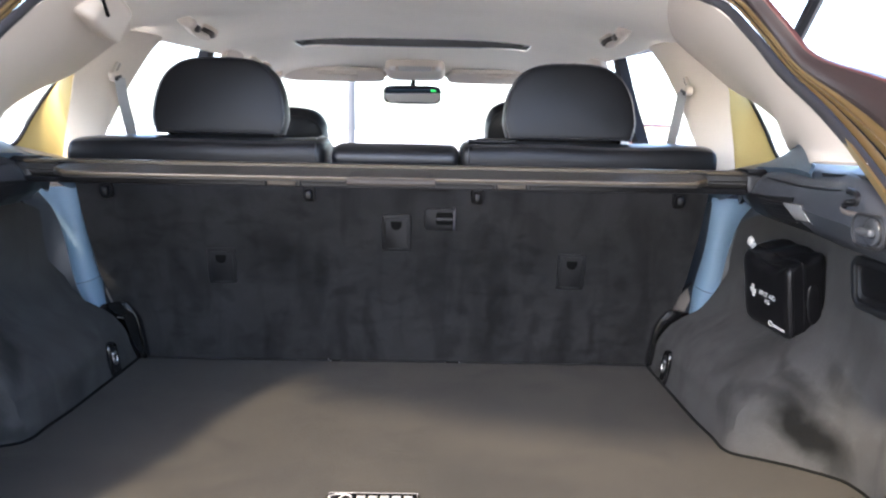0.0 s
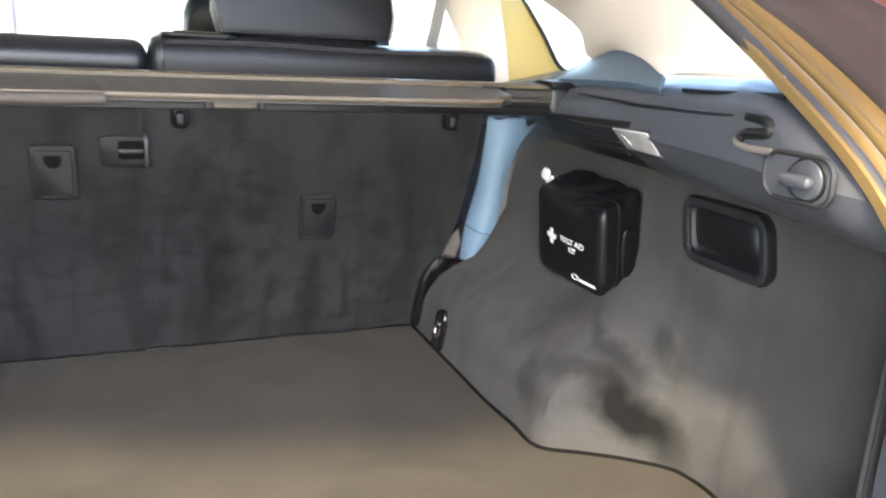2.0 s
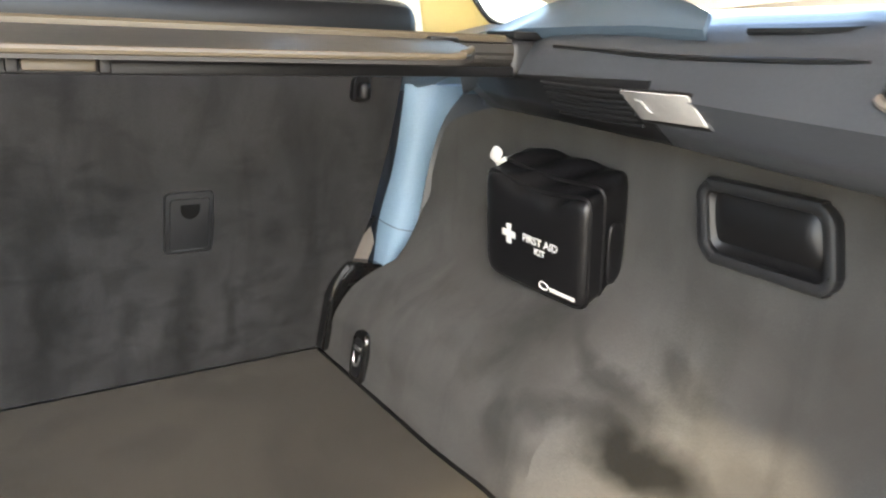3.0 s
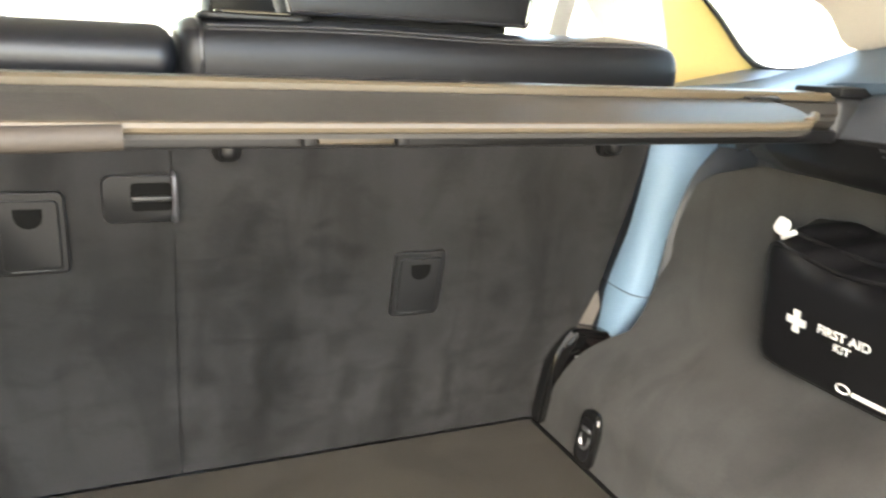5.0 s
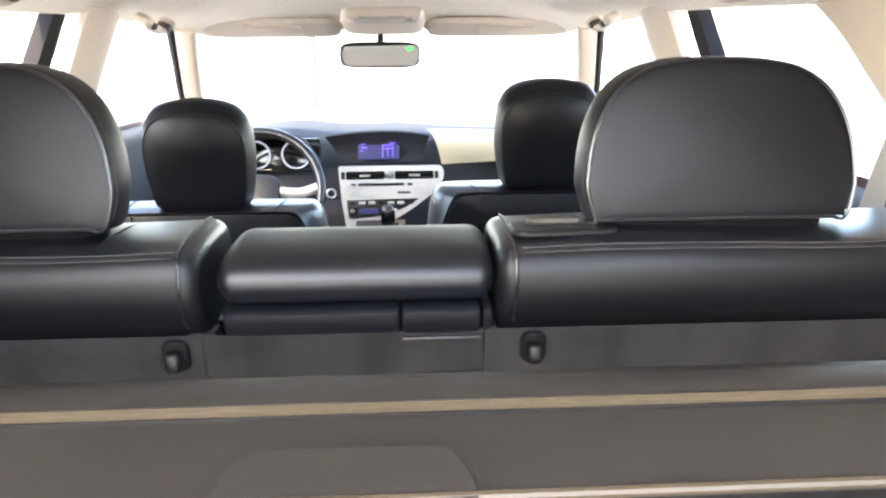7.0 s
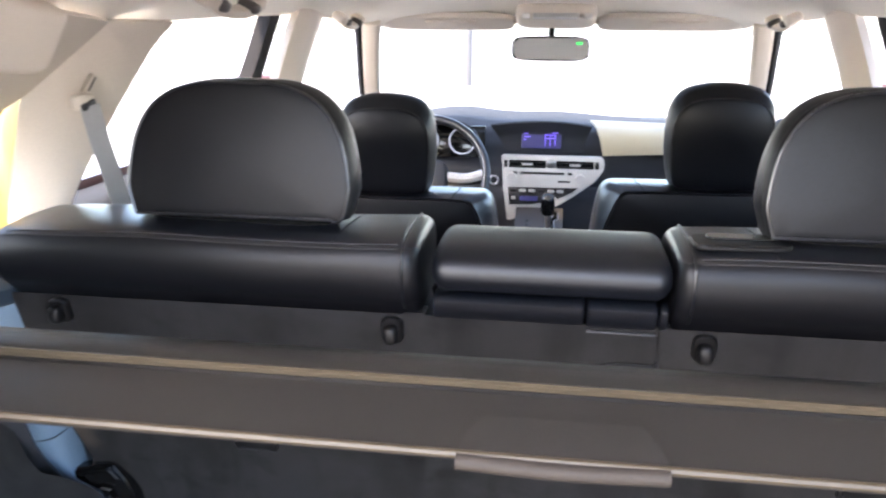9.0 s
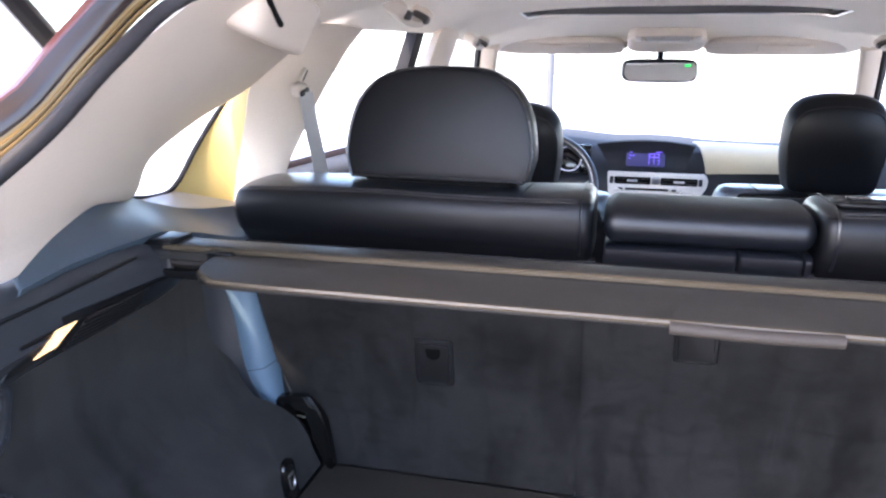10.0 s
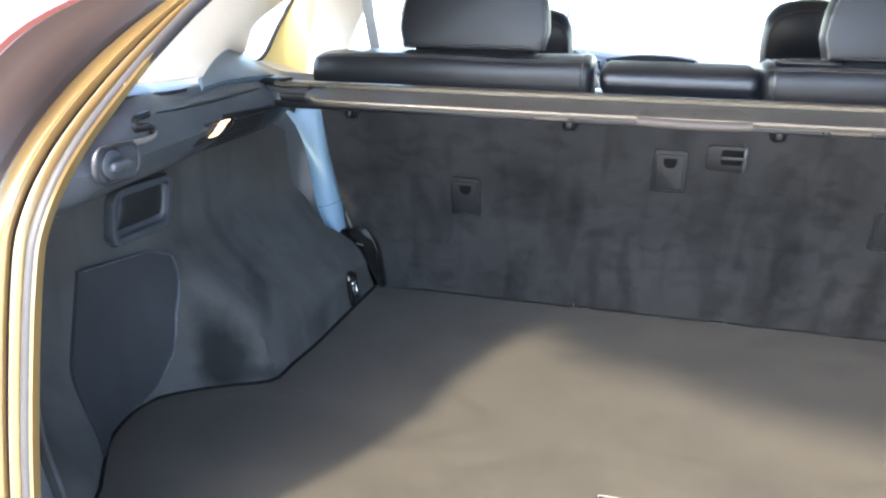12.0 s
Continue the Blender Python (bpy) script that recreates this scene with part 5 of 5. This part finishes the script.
# ---- things on the roof ----
def grab_handle(x, y, z, s):
    h = thing("grab_handle", (x, y, z), "folded beige roof grab handle", "grab handle", "roof grab handles")
    turn = Euler((0, radians(-28 * s), 0)).to_matrix()
    c = Vector((x, y, z))
    def at(a, b, d):
        return c + turn @ Vector((s * a, b, d))
    part("bow", sweep(round_rect(0.014, 0.026, 0.005, 2), [at(0.006, -0.082, 0.004), at(-0.002, -0.066, -0.008), at(-0.004, 0, -0.013), at(-0.002, 0.066, -0.008), at(0.006, 0.082, 0.004)], lambda u: turn @ Vector((0, 0, 1)), 24), BEIGE, h, "beige grip")
    for d in (-1, 1):
        part("mount", pillow(at(0.004, d * 0.086, 0.004), (0.020, 0.022, 0.013), 3.2, 6, None, (0, -28 * s, 0)), BEIGE, h, "beige hinge mount")
        # dark pad painted as the shadow gap beside the mount
        part("hinge_recess", pillow(at(-0.004, d * 0.058, -0.001), (0.017, 0.016, 0.009), 3.5, 5, None, (0, -28 * s, 0)), RECESSSHADE, h, "hinge recess, its shadow coloured dark brown")
        part("hinge_pin", tube([at(-0.014, d * 0.052, -0.007), at(0.010, d * 0.052, -0.007)], 0.0025, 3, 8, (0, 1, 0)), METAL, h, "bright hinge pin")
    return h
for s in (1, -1):
    grab_handle(s * 0.50 + XC, 0.31, 0.726, s)
    grab_handle(s * 0.545, 1.20, 0.712, s)

# ceiling housing of the middle belt
cb = thing("ceiling_belt_housing", (-0.52, -0.15, 0.70), "beige ceiling housing with belt slot", "belt housing")
HOUSE, HTURN = Vector((-0.535, -0.235, 0.710)), Euler((radians(-4), radians(26), radians(12))).to_matrix()
part("housing", pillow(HOUSE, (0.074, 0.130, 0.036), 10, 12, None, (-4, 26, 12)), BEIGE, cb)
part("slot", tube([(-0.441, -0.345, 0.694), (-0.4445, -0.332, 0.688), (-0.449, -0.315, 0.6805), (-0.4575, -0.285, 0.672)], 0.0034, 16, 8), VOID, cb, "dark belt slot")
part("shell_joint", tube([HOUSE + HTURN @ Vector((-0.02, y, -0.0362 + 0.8 * max(0, abs(y) - 0.09) ** 1.5)) for y in (-0.115, -0.08, -0.03, 0.03, 0.08, 0.115)], 0.0012, 20, 6), TAUPE, cb)

# seat belts at the rear doors
def rear_belt(s):
    x, y, z = (0.612, 0.088, 0.586) if s > 0 else (0.588, 0.068, 0.592)
    sb = thing("seat_belt", (s * x, y + 0.03, 0.44), "grey rear seat belt on its beige upper anchor", "seat belt", "rear seat belts")
    def at(dx, dy, dz):
        return (s * (x + dx), y + dy, z + dz)
    part("webbing", sweep(round_rect(0.028, 0.002, 0.0008, 1), [at(0, 0, 0), at(-0.004, 0.008, -0.05), at(-0.010, 0.018, -0.10), at(-0.016, 0.026, -0.15)], lambda u: (-0.45 * s, 0.89, 0.0), 10), BELT, sb)
    part("anchor", pillow(at(0.012, 0.004, 0.004), (0.009, 0.018, 0.011), 3.5, 6), BEIGE, sb, "beige anchor cover")
    part("slot", rbox(at(0.003, 0.002, 0.001), (0.006, 0.028, 0.009), 0.002, rot=(14, 0, 0)), BLACK, sb)
    part("height_slider", rbox(at(0.020, 0.034, 0.024), (0.008, 0.034, 0.011), 0.003, rot=(40, 0, 0)), BEIGE, sb)
    part("slider_slot", rbox(at(0.016, 0.035, 0.025), (0.003, 0.026, 0.003), 0.001, rot=(40, 0, 0)), TAUPE, sb)
    return sb
rear_belt(1)
rear_belt(-1)

# ---- front seats ----
def shell(rings):
    """A closed skin over rings of points, all of one count, capped at both ends."""
    bm = bmesh.new()
    vs = [[bm.verts.new(p) for p in r] for r in rings]
    n = len(vs[0])
    for r0, r1 in zip(vs, vs[1:]):
        for i in range(n):
            bm.faces.new((r0[i], r0[(i + 1) % n], r1[(i + 1) % n], r1[i]))
    bm.faces.new(vs[0])
    bm.faces.new(vs[-1])
    return bm


def mirrored(half, n=24):
    """A line through points given for one side, from the bottom up, then down the other side."""
    side = [curve([Vector((x, 0, z)) for x, z in half], k / n) for k in range(n + 1)]
    return [(-p.x, p.z) for p in side] + [(p.x, p.z) for p in reversed(side[:-1])]


def front_seat(cx, top):
    f = thing("car_seat", (cx, 0.85, -0.38), "black leather front seat with padded headrest", "car seat", "front seats")
    low = -0.33 - top
    back = mirrored([(0.235, low), (0.234, -0.20), (0.224, -0.10), (0.208, -0.045), (0.196, -0.016), (0.184, -0.003), (0.165, 0.0), (0.09, 0.001), (0.0, 0.001)])
    full = mirrored([(0.250, low), (0.249, -0.20), (0.244, -0.10), (0.239, -0.05), (0.231, -0.014), (0.218, 0.003), (0.195, 0.008), (0.10, 0.009), (0.0, 0.009)])

    def ring(line, y, inset=0.0):
        return [Vector((cx + x * (1 - inset), y + 0.755 - 0.12 * z, top + z * (1 - inset) - inset * 0.16)) for x, z in line]
    part("backrest", shell([ring(back, 0.003, 0.03), ring(back, 0.0), ring(back, 0.004, -0.004), ring([((a + c) / 2, (b + d) / 2 + 0.002) for (a, b), (c, d) in zip(back, full)], 0.018), ring(full, 0.045), ring(full, 0.10), ring(full, 0.125, 0.03), ring(full, 0.14, 0.12)]), LEATHER, f)
    part("back_panel", shell([ring(back, 0.0, 0.02), ring(back, -0.0035, 0.03), ring(back, -0.006, 0.10), ring(back, -0.008, 0.5)]), LEATHER_BACK, f, "smooth black back panel")
    part("edge_seam", tube(ring(back, -0.001)[6:-6], 0.0016, 90, 6), BLACK, f)
    part("stitching", tube(ring(full, 0.012, 0.008)[22:-22], 0.0009, 60, 5), THREAD, f)
    for sx in (-1, 1):
        part("side_seam", tube([(cx + sx * 0.135, 0.7475 - 0.12 * z, top + z) for z in (-0.004, -0.06, -0.12, -0.2)], 0.0014, 16, 6), BLACK, f)
        part("shoulder_seam", tube([(cx + sx * 0.145, 0.757, top + 0.003), (cx + sx * 0.150, 0.78, top + 0.0085), (cx + sx * 0.153, 0.80, top + 0.0095), (cx + sx * 0.156, 0.85, top + 0.0095)], 0.0012, 16, 6), BLACK, f)
    part("cushion", pillow((cx, 1.10, -0.22), (0.26, 0.27, 0.10), 5, 10), LEATHER, f)
    part("rail", rbox((cx, 1.05, -0.35), (0.44, 0.5, 0.06), 0.01), BLACK, f)
    foot = top + 0.008
    face = mirrored([(0.0, 0.0), (0.050, 0.0), (0.080, 0.004), (0.089, 0.022), (0.096, 0.075), (0.097, 0.120), (0.090, 0.152), (0.070, 0.176), (0.035, 0.186), (0.0, 0.188)])
    girth = mirrored([(0.0, -0.003), (0.055, -0.003), (0.086, 0.002), (0.096, 0.022), (0.105, 0.075), (0.106, 0.130), (0.100, 0.170), (0.078, 0.200), (0.040, 0.213), (0.0, 0.216)])

    def band(line, y, size=1.0):
        return [Vector((cx + x * size, y + 0.752 - 0.10 * (z - 0.05), foot + 0.09 + (z - 0.09) * size)) for x, z in line[:-1]]
    hr = part("headrest", shell([band(face, -0.009, 0.3), band(face, -0.007, 0.7), band(face, -0.003, 0.93), band(face, 0.0), band(face, 0.003, 1.015), band([((a + c) / 2, (b + d) / 2 + 0.004) for (a, b), (c, d) in zip(face, girth)], 0.014), band(girth, 0.034), band(girth, 0.060), band(girth, 0.080, 0.95), band(girth, 0.092, 0.8), band(girth, 0.095, 0.4)]), HEADREST, f, "padded black leather headrest")
    part("cap_seam", tube(band(face, -0.0005)[10:-9], 0.0014, 90, 6), BLACK, hr)
    for dx in (-0.055, 0.055):
        part("post", tube([(cx + dx, 0.80, top - 0.02), (cx + dx, 0.80, foot + 0.03)], 0.006, 3, 8, (1, 0, 0)), METAL, hr)
    return f
front_seat(-0.357, 0.334)
front_seat(0.338, 0.366)

# ---- dashboard ----
da = thing("dashboard", (0, 1.85, -0.38), "dark and tan dashboard with silver centre stack", "dashboard")
def dash_top(u, v):
    x = (2 * u - 1) * 0.70
    hood = 0.035 * math.exp(-((x + 0.36) / 0.17) ** 2) + 0.02 * math.exp(-((x) / 0.18) ** 2)
    sec = [(1.72, 0.10), (1.70, 0.22), (1.72, 0.30), (1.76, 0.345), (1.82, 0.362), (1.95, 0.368), (2.15, 0.37)]
    n = len(sec) - 1
    i = min(int(v * n), n - 1)
    t = v * n - i
    y, z = sec[i][0] * (1 - t) + sec[i + 1][0] * t, sec[i][1] * (1 - t) + sec[i + 1][1] * t
    return (x, y + 0.13 + 0.03 * (x / 0.7) ** 2 - hood * 1.2, z - 0.010 + hood * step(0.25, 0.34, z))
part("upper_dash", thick(grid(dash_top, 60, 24), 0.01), DASH, da)
part("tan_pad", thick(loft([(0.13, 1.90, 0.385), (0.35, 1.90, 0.380), (0.55, 1.91, 0.372), (0.66, 1.92, 0.365)], [(0.17, 1.74, 0.285), (0.35, 1.745, 0.292), (0.55, 1.76, 0.295), (0.66, 1.78, 0.297)], 14, 10, (0, -0.05, 0.03)), 0.006), TANDASH, da, "tan padded passenger dash")
part("lower_dash", rbox((0, 1.90, -0.02), (1.36, 0.26, 0.36), 0.05, 3), DASH, da)
# display
part("display_hood", thick(loft([(-0.21, 1.765, 0.380), (-0.09, 1.735, 0.396), (0.03, 1.735, 0.396), (0.13, 1.755, 0.382)], [(-0.16, 1.80, 0.285), (-0.07, 1.80, 0.285), (0.03, 1.80, 0.285), (0.105, 1.80, 0.285)], 12, 4, (0, 0.03, 0)), 0.006), DASH, da)
disp = part("display", rbox((-0.037, 1.785, 0.328), (0.135, 0.008, 0.060), 0.003, rot=(-14, 0, 0)), SCREEN, da, "lit blue-violet display")
for dx, dz, w in ((-0.052, 0.022, 0.012), (-0.048, 0.010, 0.022), (-0.056, 0.000, 0.010), (-0.044, -0.014, 0.034), (0.046, 0.025, 0.022), (0.030, 0.018, 0.034), (0.030, 0.006, 0.034), (0.030, -0.007, 0.034), (0.030, -0.020, 0.034)):
    part("screen_bar", rbox((-0.037 + dx, 1.779 - dz * 0.25, 0.328 + dz), (w, 0.002, 0.0025), 0.0005), SCREENTEXT, disp)
for dx in (0.013, 0.030, 0.047):
    part("screen_line", rbox((-0.037 + dx, 1.779, 0.327), (0.002, 0.002, 0.040), 0.0005, rot=(-14, 0, 0)), SCREENTEXT, disp)
# silver stack with vents
stack = [(-0.165, 0.289), (0.165, 0.289), (0.175, 0.270), (0.172, 0.245), (0.148, 0.208), (0.075, 0.155), (0.01, 0.115), (-0.14, 0.07), (-0.157, 0.18)]
st = part("centre_fascia", prism(stack, lambda a, b, k: (a, 1.70 - 0.02 * k - 0.22 * (0.275 - b) * 0.6, b), 0.004, 2), SILVER, da, "silver centre stack")
def on_stack(x, z, d):
    return (x, 1.68 - 0.132 * (0.275 - z) - d, z)
for x0, x1 in ((-0.140, -0.017), (0.017, 0.140)):
    cx, hw = (x0 + x1) / 2, (x1 - x0) / 2
    v = part("air_vent", rbox(on_stack(cx, 0.261, 0.001), (2 * hw, 0.006, 0.026), 0.003), VOID, st, "black air vent")
    for dz in (-0.006, 0.006):
        part("vane", rbox(on_stack(cx, 0.261 + dz, 0.005), (2 * hw - 0.006, 0.005, 0.0015), 0.0005), DARK, v)
    part("vane_tab", rbox(on_stack(cx, 0.261, 0.007), (0.036, 0.006, 0.007), 0.002), SILVER, v)
    part("vent_wheel", rbox(on_stack(cx + math.copysign(hw + 0.010, cx), 0.261, 0.002), (0.012, 0.006, 0.024), 0.002), DARK, st)
part("clock", pillow(on_stack(0.0, 0.263, 0.004), (0.014, 0.005, 0.014), 3, 5), METAL, st)
part("disc_slot", rbox(on_stack(-0.028, 0.232, 0.002), (0.146, 0.004, 0.008), 0.002), BLACK, st)
for x in (-0.118, -0.094, 0.064):
    part("button", rbox(on_stack(x, 0.232, 0.003), (0.016, 0.004, 0.008), 0.002), DARK, st)
part("label_strip", rbox(on_stack(0.045, 0.206, 0.002), (0.040, 0.003, 0.006), 0.001), DARK, st)
clim = part("climate_panel", prism([(-0.140, 0.184), (0.092, 0.186), (0.052, 0.160), (0.0, 0.138), (-0.070, 0.128), (-0.134, 0.126)], lambda a, b, k: on_stack(a, b, 0.0005 + 0.004 * k), 0.001), BLACK, st, "black climate panel")
for k in range(7):
    part("button", rbox(on_stack(-0.122 + 0.031 * k, 0.1745, 0.006), (0.022, 0.004, 0.010), 0.002), SILVER if k in (1, 2, 4, 5) else DARK, clim)
part("readout", rbox(on_stack(-0.070, 0.148, 0.005), (0.060, 0.003, 0.016), 0.001), SCREEN, clim, "dim blue readout")
for x in (-0.122, -0.012, 0.015):
    part("button", rbox(on_stack(x, 0.149, 0.006), (0.014, 0.004, 0.012), 0.002), SILVER, clim)
for x in (0.097, -0.128):
    part("knob", tube([on_stack(x, 0.218, 0.0), on_stack(x, 0.218, 0.02)], 0.015, 3, 16, (1, 0, 0)), SILVER, st)
part("start_button", tube([on_stack(-0.189 + 0.014 * math.cos(k * math.pi / 8), 0.205 + 0.014 * math.sin(k * math.pi / 8), 0.0) for k in range(17)], 0.003, 40, 6, (0, 1, 0)), METAL, da, "bright ring of the start button")
# passenger-side console and gear lever
con = thing("centre_console", (0, 1.35, -0.38), "dark centre console with silver gear gate", "console")
part("console_body", rbox((0, 1.30, -0.18), (0.22, 0.75, 0.40), 0.03, 3), DASH, con)
part("gate_plate", thick(grid(lambda u, v: (-0.11 + 0.155 * u, 1.45 + 0.20 * v, 0.025 + 0.09 * v), 4, 6), 0.006), GATE, con, "dark taupe gear gate")
ZIG = [(-0.030, 1.470), (-0.030, 1.500), (-0.012, 1.508), (-0.012, 1.535), (0.008, 1.545), (0.008, 1.585), (0.020, 1.595), (0.020, 1.625)]
def on_gate(x, y, d):
    return (x, y, 0.025 + 0.45 * (y - 1.45) + 0.007 + d)
part("gate_slot", tube([on_gate(x, y, 0.0) for x, y in ZIG], 0.0065, 28, 6), VOID, con, "black zigzag slot")
for d in (-0.0085, 0.0085):
    part("slot_rim", tube([on_gate(x + d, y - d * 0.3, 0.001) for x, y in ZIG], 0.0014, 28, 5), METAL, con, "bright slot rim")
for k in range(5):
    part("gear_mark", rbox(on_gate(-0.070, 1.50 + 0.020 * k, 0.001), (0.008, 0.010, 0.0012), 0.0004, rot=(24, 0, 0)), THREAD, con)
part("lever", tube([(0.0, 1.52, 0.05), (-0.005, 1.50, 0.13)], 0.008, 4, 8, (1, 0, 0)), METAL, con)
part("lever_knob", pillow((-0.005, 1.495, 0.165), (0.022, 0.024, 0.036), 3, 8), GLOSSBLACK, con)

# instruments and steering wheel
cl = thing("instrument_cluster", (-0.37, 1.78, 0.25), "lit instrument cluster behind the wheel", "instrument cluster")
part("housing", thick(loft([(-0.52, 1.70, 0.30), (-0.45, 1.69, 0.385), (-0.37, 1.69, 0.402), (-0.28, 1.69, 0.385), (-0.22, 1.70, 0.30)], [(-0.51, 1.80, 0.29), (-0.45, 1.81, 0.36), (-0.37, 1.81, 0.375), (-0.28, 1.81, 0.36), (-0.23, 1.80, 0.29)], 20, 3), 0.008), DASH, cl)
part("panel", rbox((-0.37, 1.79, 0.315), (0.28, 0.01, 0.11), 0.004, rot=(-12, 0, 0)), GLOSSBLACK, cl)
for x in (-0.44, -0.31):
    part("dial", tube([(x + 0.045 * math.cos(k * math.pi / 8), 1.778, 0.318 + 0.045 * math.sin(k * math.pi / 8)) for k in range(17)], 0.003, 48, 6, (0, 1, 0)), DIAL, cl)
wh = thing("steering_wheel", (-0.36, 1.52, 0.12), "dark leather steering wheel with silver spokes", "steering wheel")
WROT = Euler((radians(-24), 0, 0)).to_matrix()
def on_wheel(x, z, d=0.0):
    return WROT @ Vector((x, d, z)) + Vector((-0.385, 1.50, 0.245))
part("rim", tube([on_wheel(0.185 * math.cos(k * math.pi / 16), 0.185 * math.sin(k * math.pi / 16)) for k in range(33)], 0.014, 96, 10, (0, 1, 0)), LEATHER, wh)
part("hub", pillow(on_wheel(0, -0.01), (0.065, 0.03, 0.06), 3.5, 8, None, (-24, 0, 0)), DASH, wh)
for sx in (-1, 1):
    part("spoke", tube([on_wheel(sx * 0.05, 0.0), on_wheel(sx * 0.12, -0.005, 0.004), on_wheel(sx * 0.175, 0.01)], 0.016, 8, 8, (0, 0, 1)), SILVER, wh, "silver spoke")
part("lower_spoke", tube([on_wheel(0, -0.05), on_wheel(0, -0.175)], 0.016, 6, 8, (1, 0, 0)), SILVER, wh)
part("column", tube([on_wheel(0, 0, 0.03), on_wheel(0, 0, 0.25)], 0.04, 4, 12, (1, 0, 0)), DASH, wh)

# ---- mirror, visors, overhead console ----
rv = thing("rear_view_mirror", (-0.018, 1.56, 0.60), "black framed rear-view mirror on a short stalk", "mirror")
hs = part("housing", pillow((-0.018, 1.575, 0.635), (0.118, 0.022, 0.037), 5, 10, None, (-6, 0, -4)), BLACK, rv)
part("mirror_face", prism(round_rect(0.222, 0.062, 0.024), lambda a, b, k: (-0.018 + a + 0.0015, 1.5522 + a * -0.07 + 0.0022 * (1 - k) + b * 0.105, 0.635 + b)), MIRROR, rv, "mirror glass", smooth=False)
part("green_readout", rbox((0.068, 1.5455, 0.652), (0.020, 0.002, 0.009), 0.0005), GREEN, rv, "small green readout")
part("stalk", tube([(-0.018, 1.59, 0.655), (-0.016, 1.61, 0.69), (-0.016, 1.66, 0.715)], 0.010, 8, 8, (1, 0, 0)), BLACK, rv)
for s, x0, x1 in ((-1, -0.555, -0.135), (1, 0.125, 0.55)):
    vs = thing("sun_visor", ((x0 + x1) / 2, 1.60, 0.72), "folded beige sun visor", "sun visor", "sun visors")
    part("flap", pillow(((x0 + x1) / 2, 1.62, 0.715), ((x1 - x0) / 2, 0.075, 0.011), 6, 8, None, (-14, 0, 0)), BEIGE, vs)
    part("mirror_lid", rbox(((x0 + x1) / 2 + 0.02, 1.60, 0.7065), (0.16, 0.07, 0.006), 0.002, rot=(-14, 0, 0)), BEIGE, vs)
    part("clip", pillow((x1 if s < 0 else x0, 1.62, 0.718), (0.012, 0.012, 0.012), 3, 4), BEIGE, vs)
oc = thing("overhead_console", (-0.005, 1.50, 0.70), "beige overhead console with lamp and switches", "overhead console")
part("body", pillow((-0.005, 1.53, 0.730), (0.118, 0.12, 0.024), 5, 10, None, (-8, 0, 0)), BEIGE, oc)
part("lamp_lens", rbox((-0.005, 1.417, 0.728), (0.13, 0.02, 0.016), 0.004, rot=(-8, 0, 0)), LENS, oc)
for dx in (-0.09, 0.085):
    part("switch", rbox((dx, 1.42, 0.728), (0.022, 0.02, 0.016), 0.004), SILVER, oc)

# ---- what shows outside ----
pole = thing("lamp_post", (-1.87, 16.0, GROUND), "slim grey lamp post on the lot", "lamp post")
part("shaft", tube([(-1.87, 16.0, GROUND), (-1.87, 16.0, 6.0)], 0.085, 6, 10, (1, 0, 0)), STEEL, pole)
part("foot", rbox((-1.87, 16.0, GROUND + 0.15), (0.4, 0.4, 0.3), 0.03), CONCRETE, pole)
for s in (1, -1):
    dm = thing("door_mirror", (s * 0.93, 1.72, 0.40), "dark red door mirror on its black foot", "door mirror", "door mirrors")
    part("shell", pillow((s * 1.02, 1.74, 0.47), (0.10, 0.05, 0.068), 4, 8), PAINT, dm)
    part("glass", prism(round_rect(0.17, 0.11, 0.03), lambda p, q, k: (s * 1.02 + p, 1.690 + 0.003 * k, 0.47 + q)), MIRROR, dm, smooth=False)
    part("foot", rbox((s * 0.93, 1.75, 0.42), (0.12, 0.05, 0.04), 0.01), BLACK, dm)
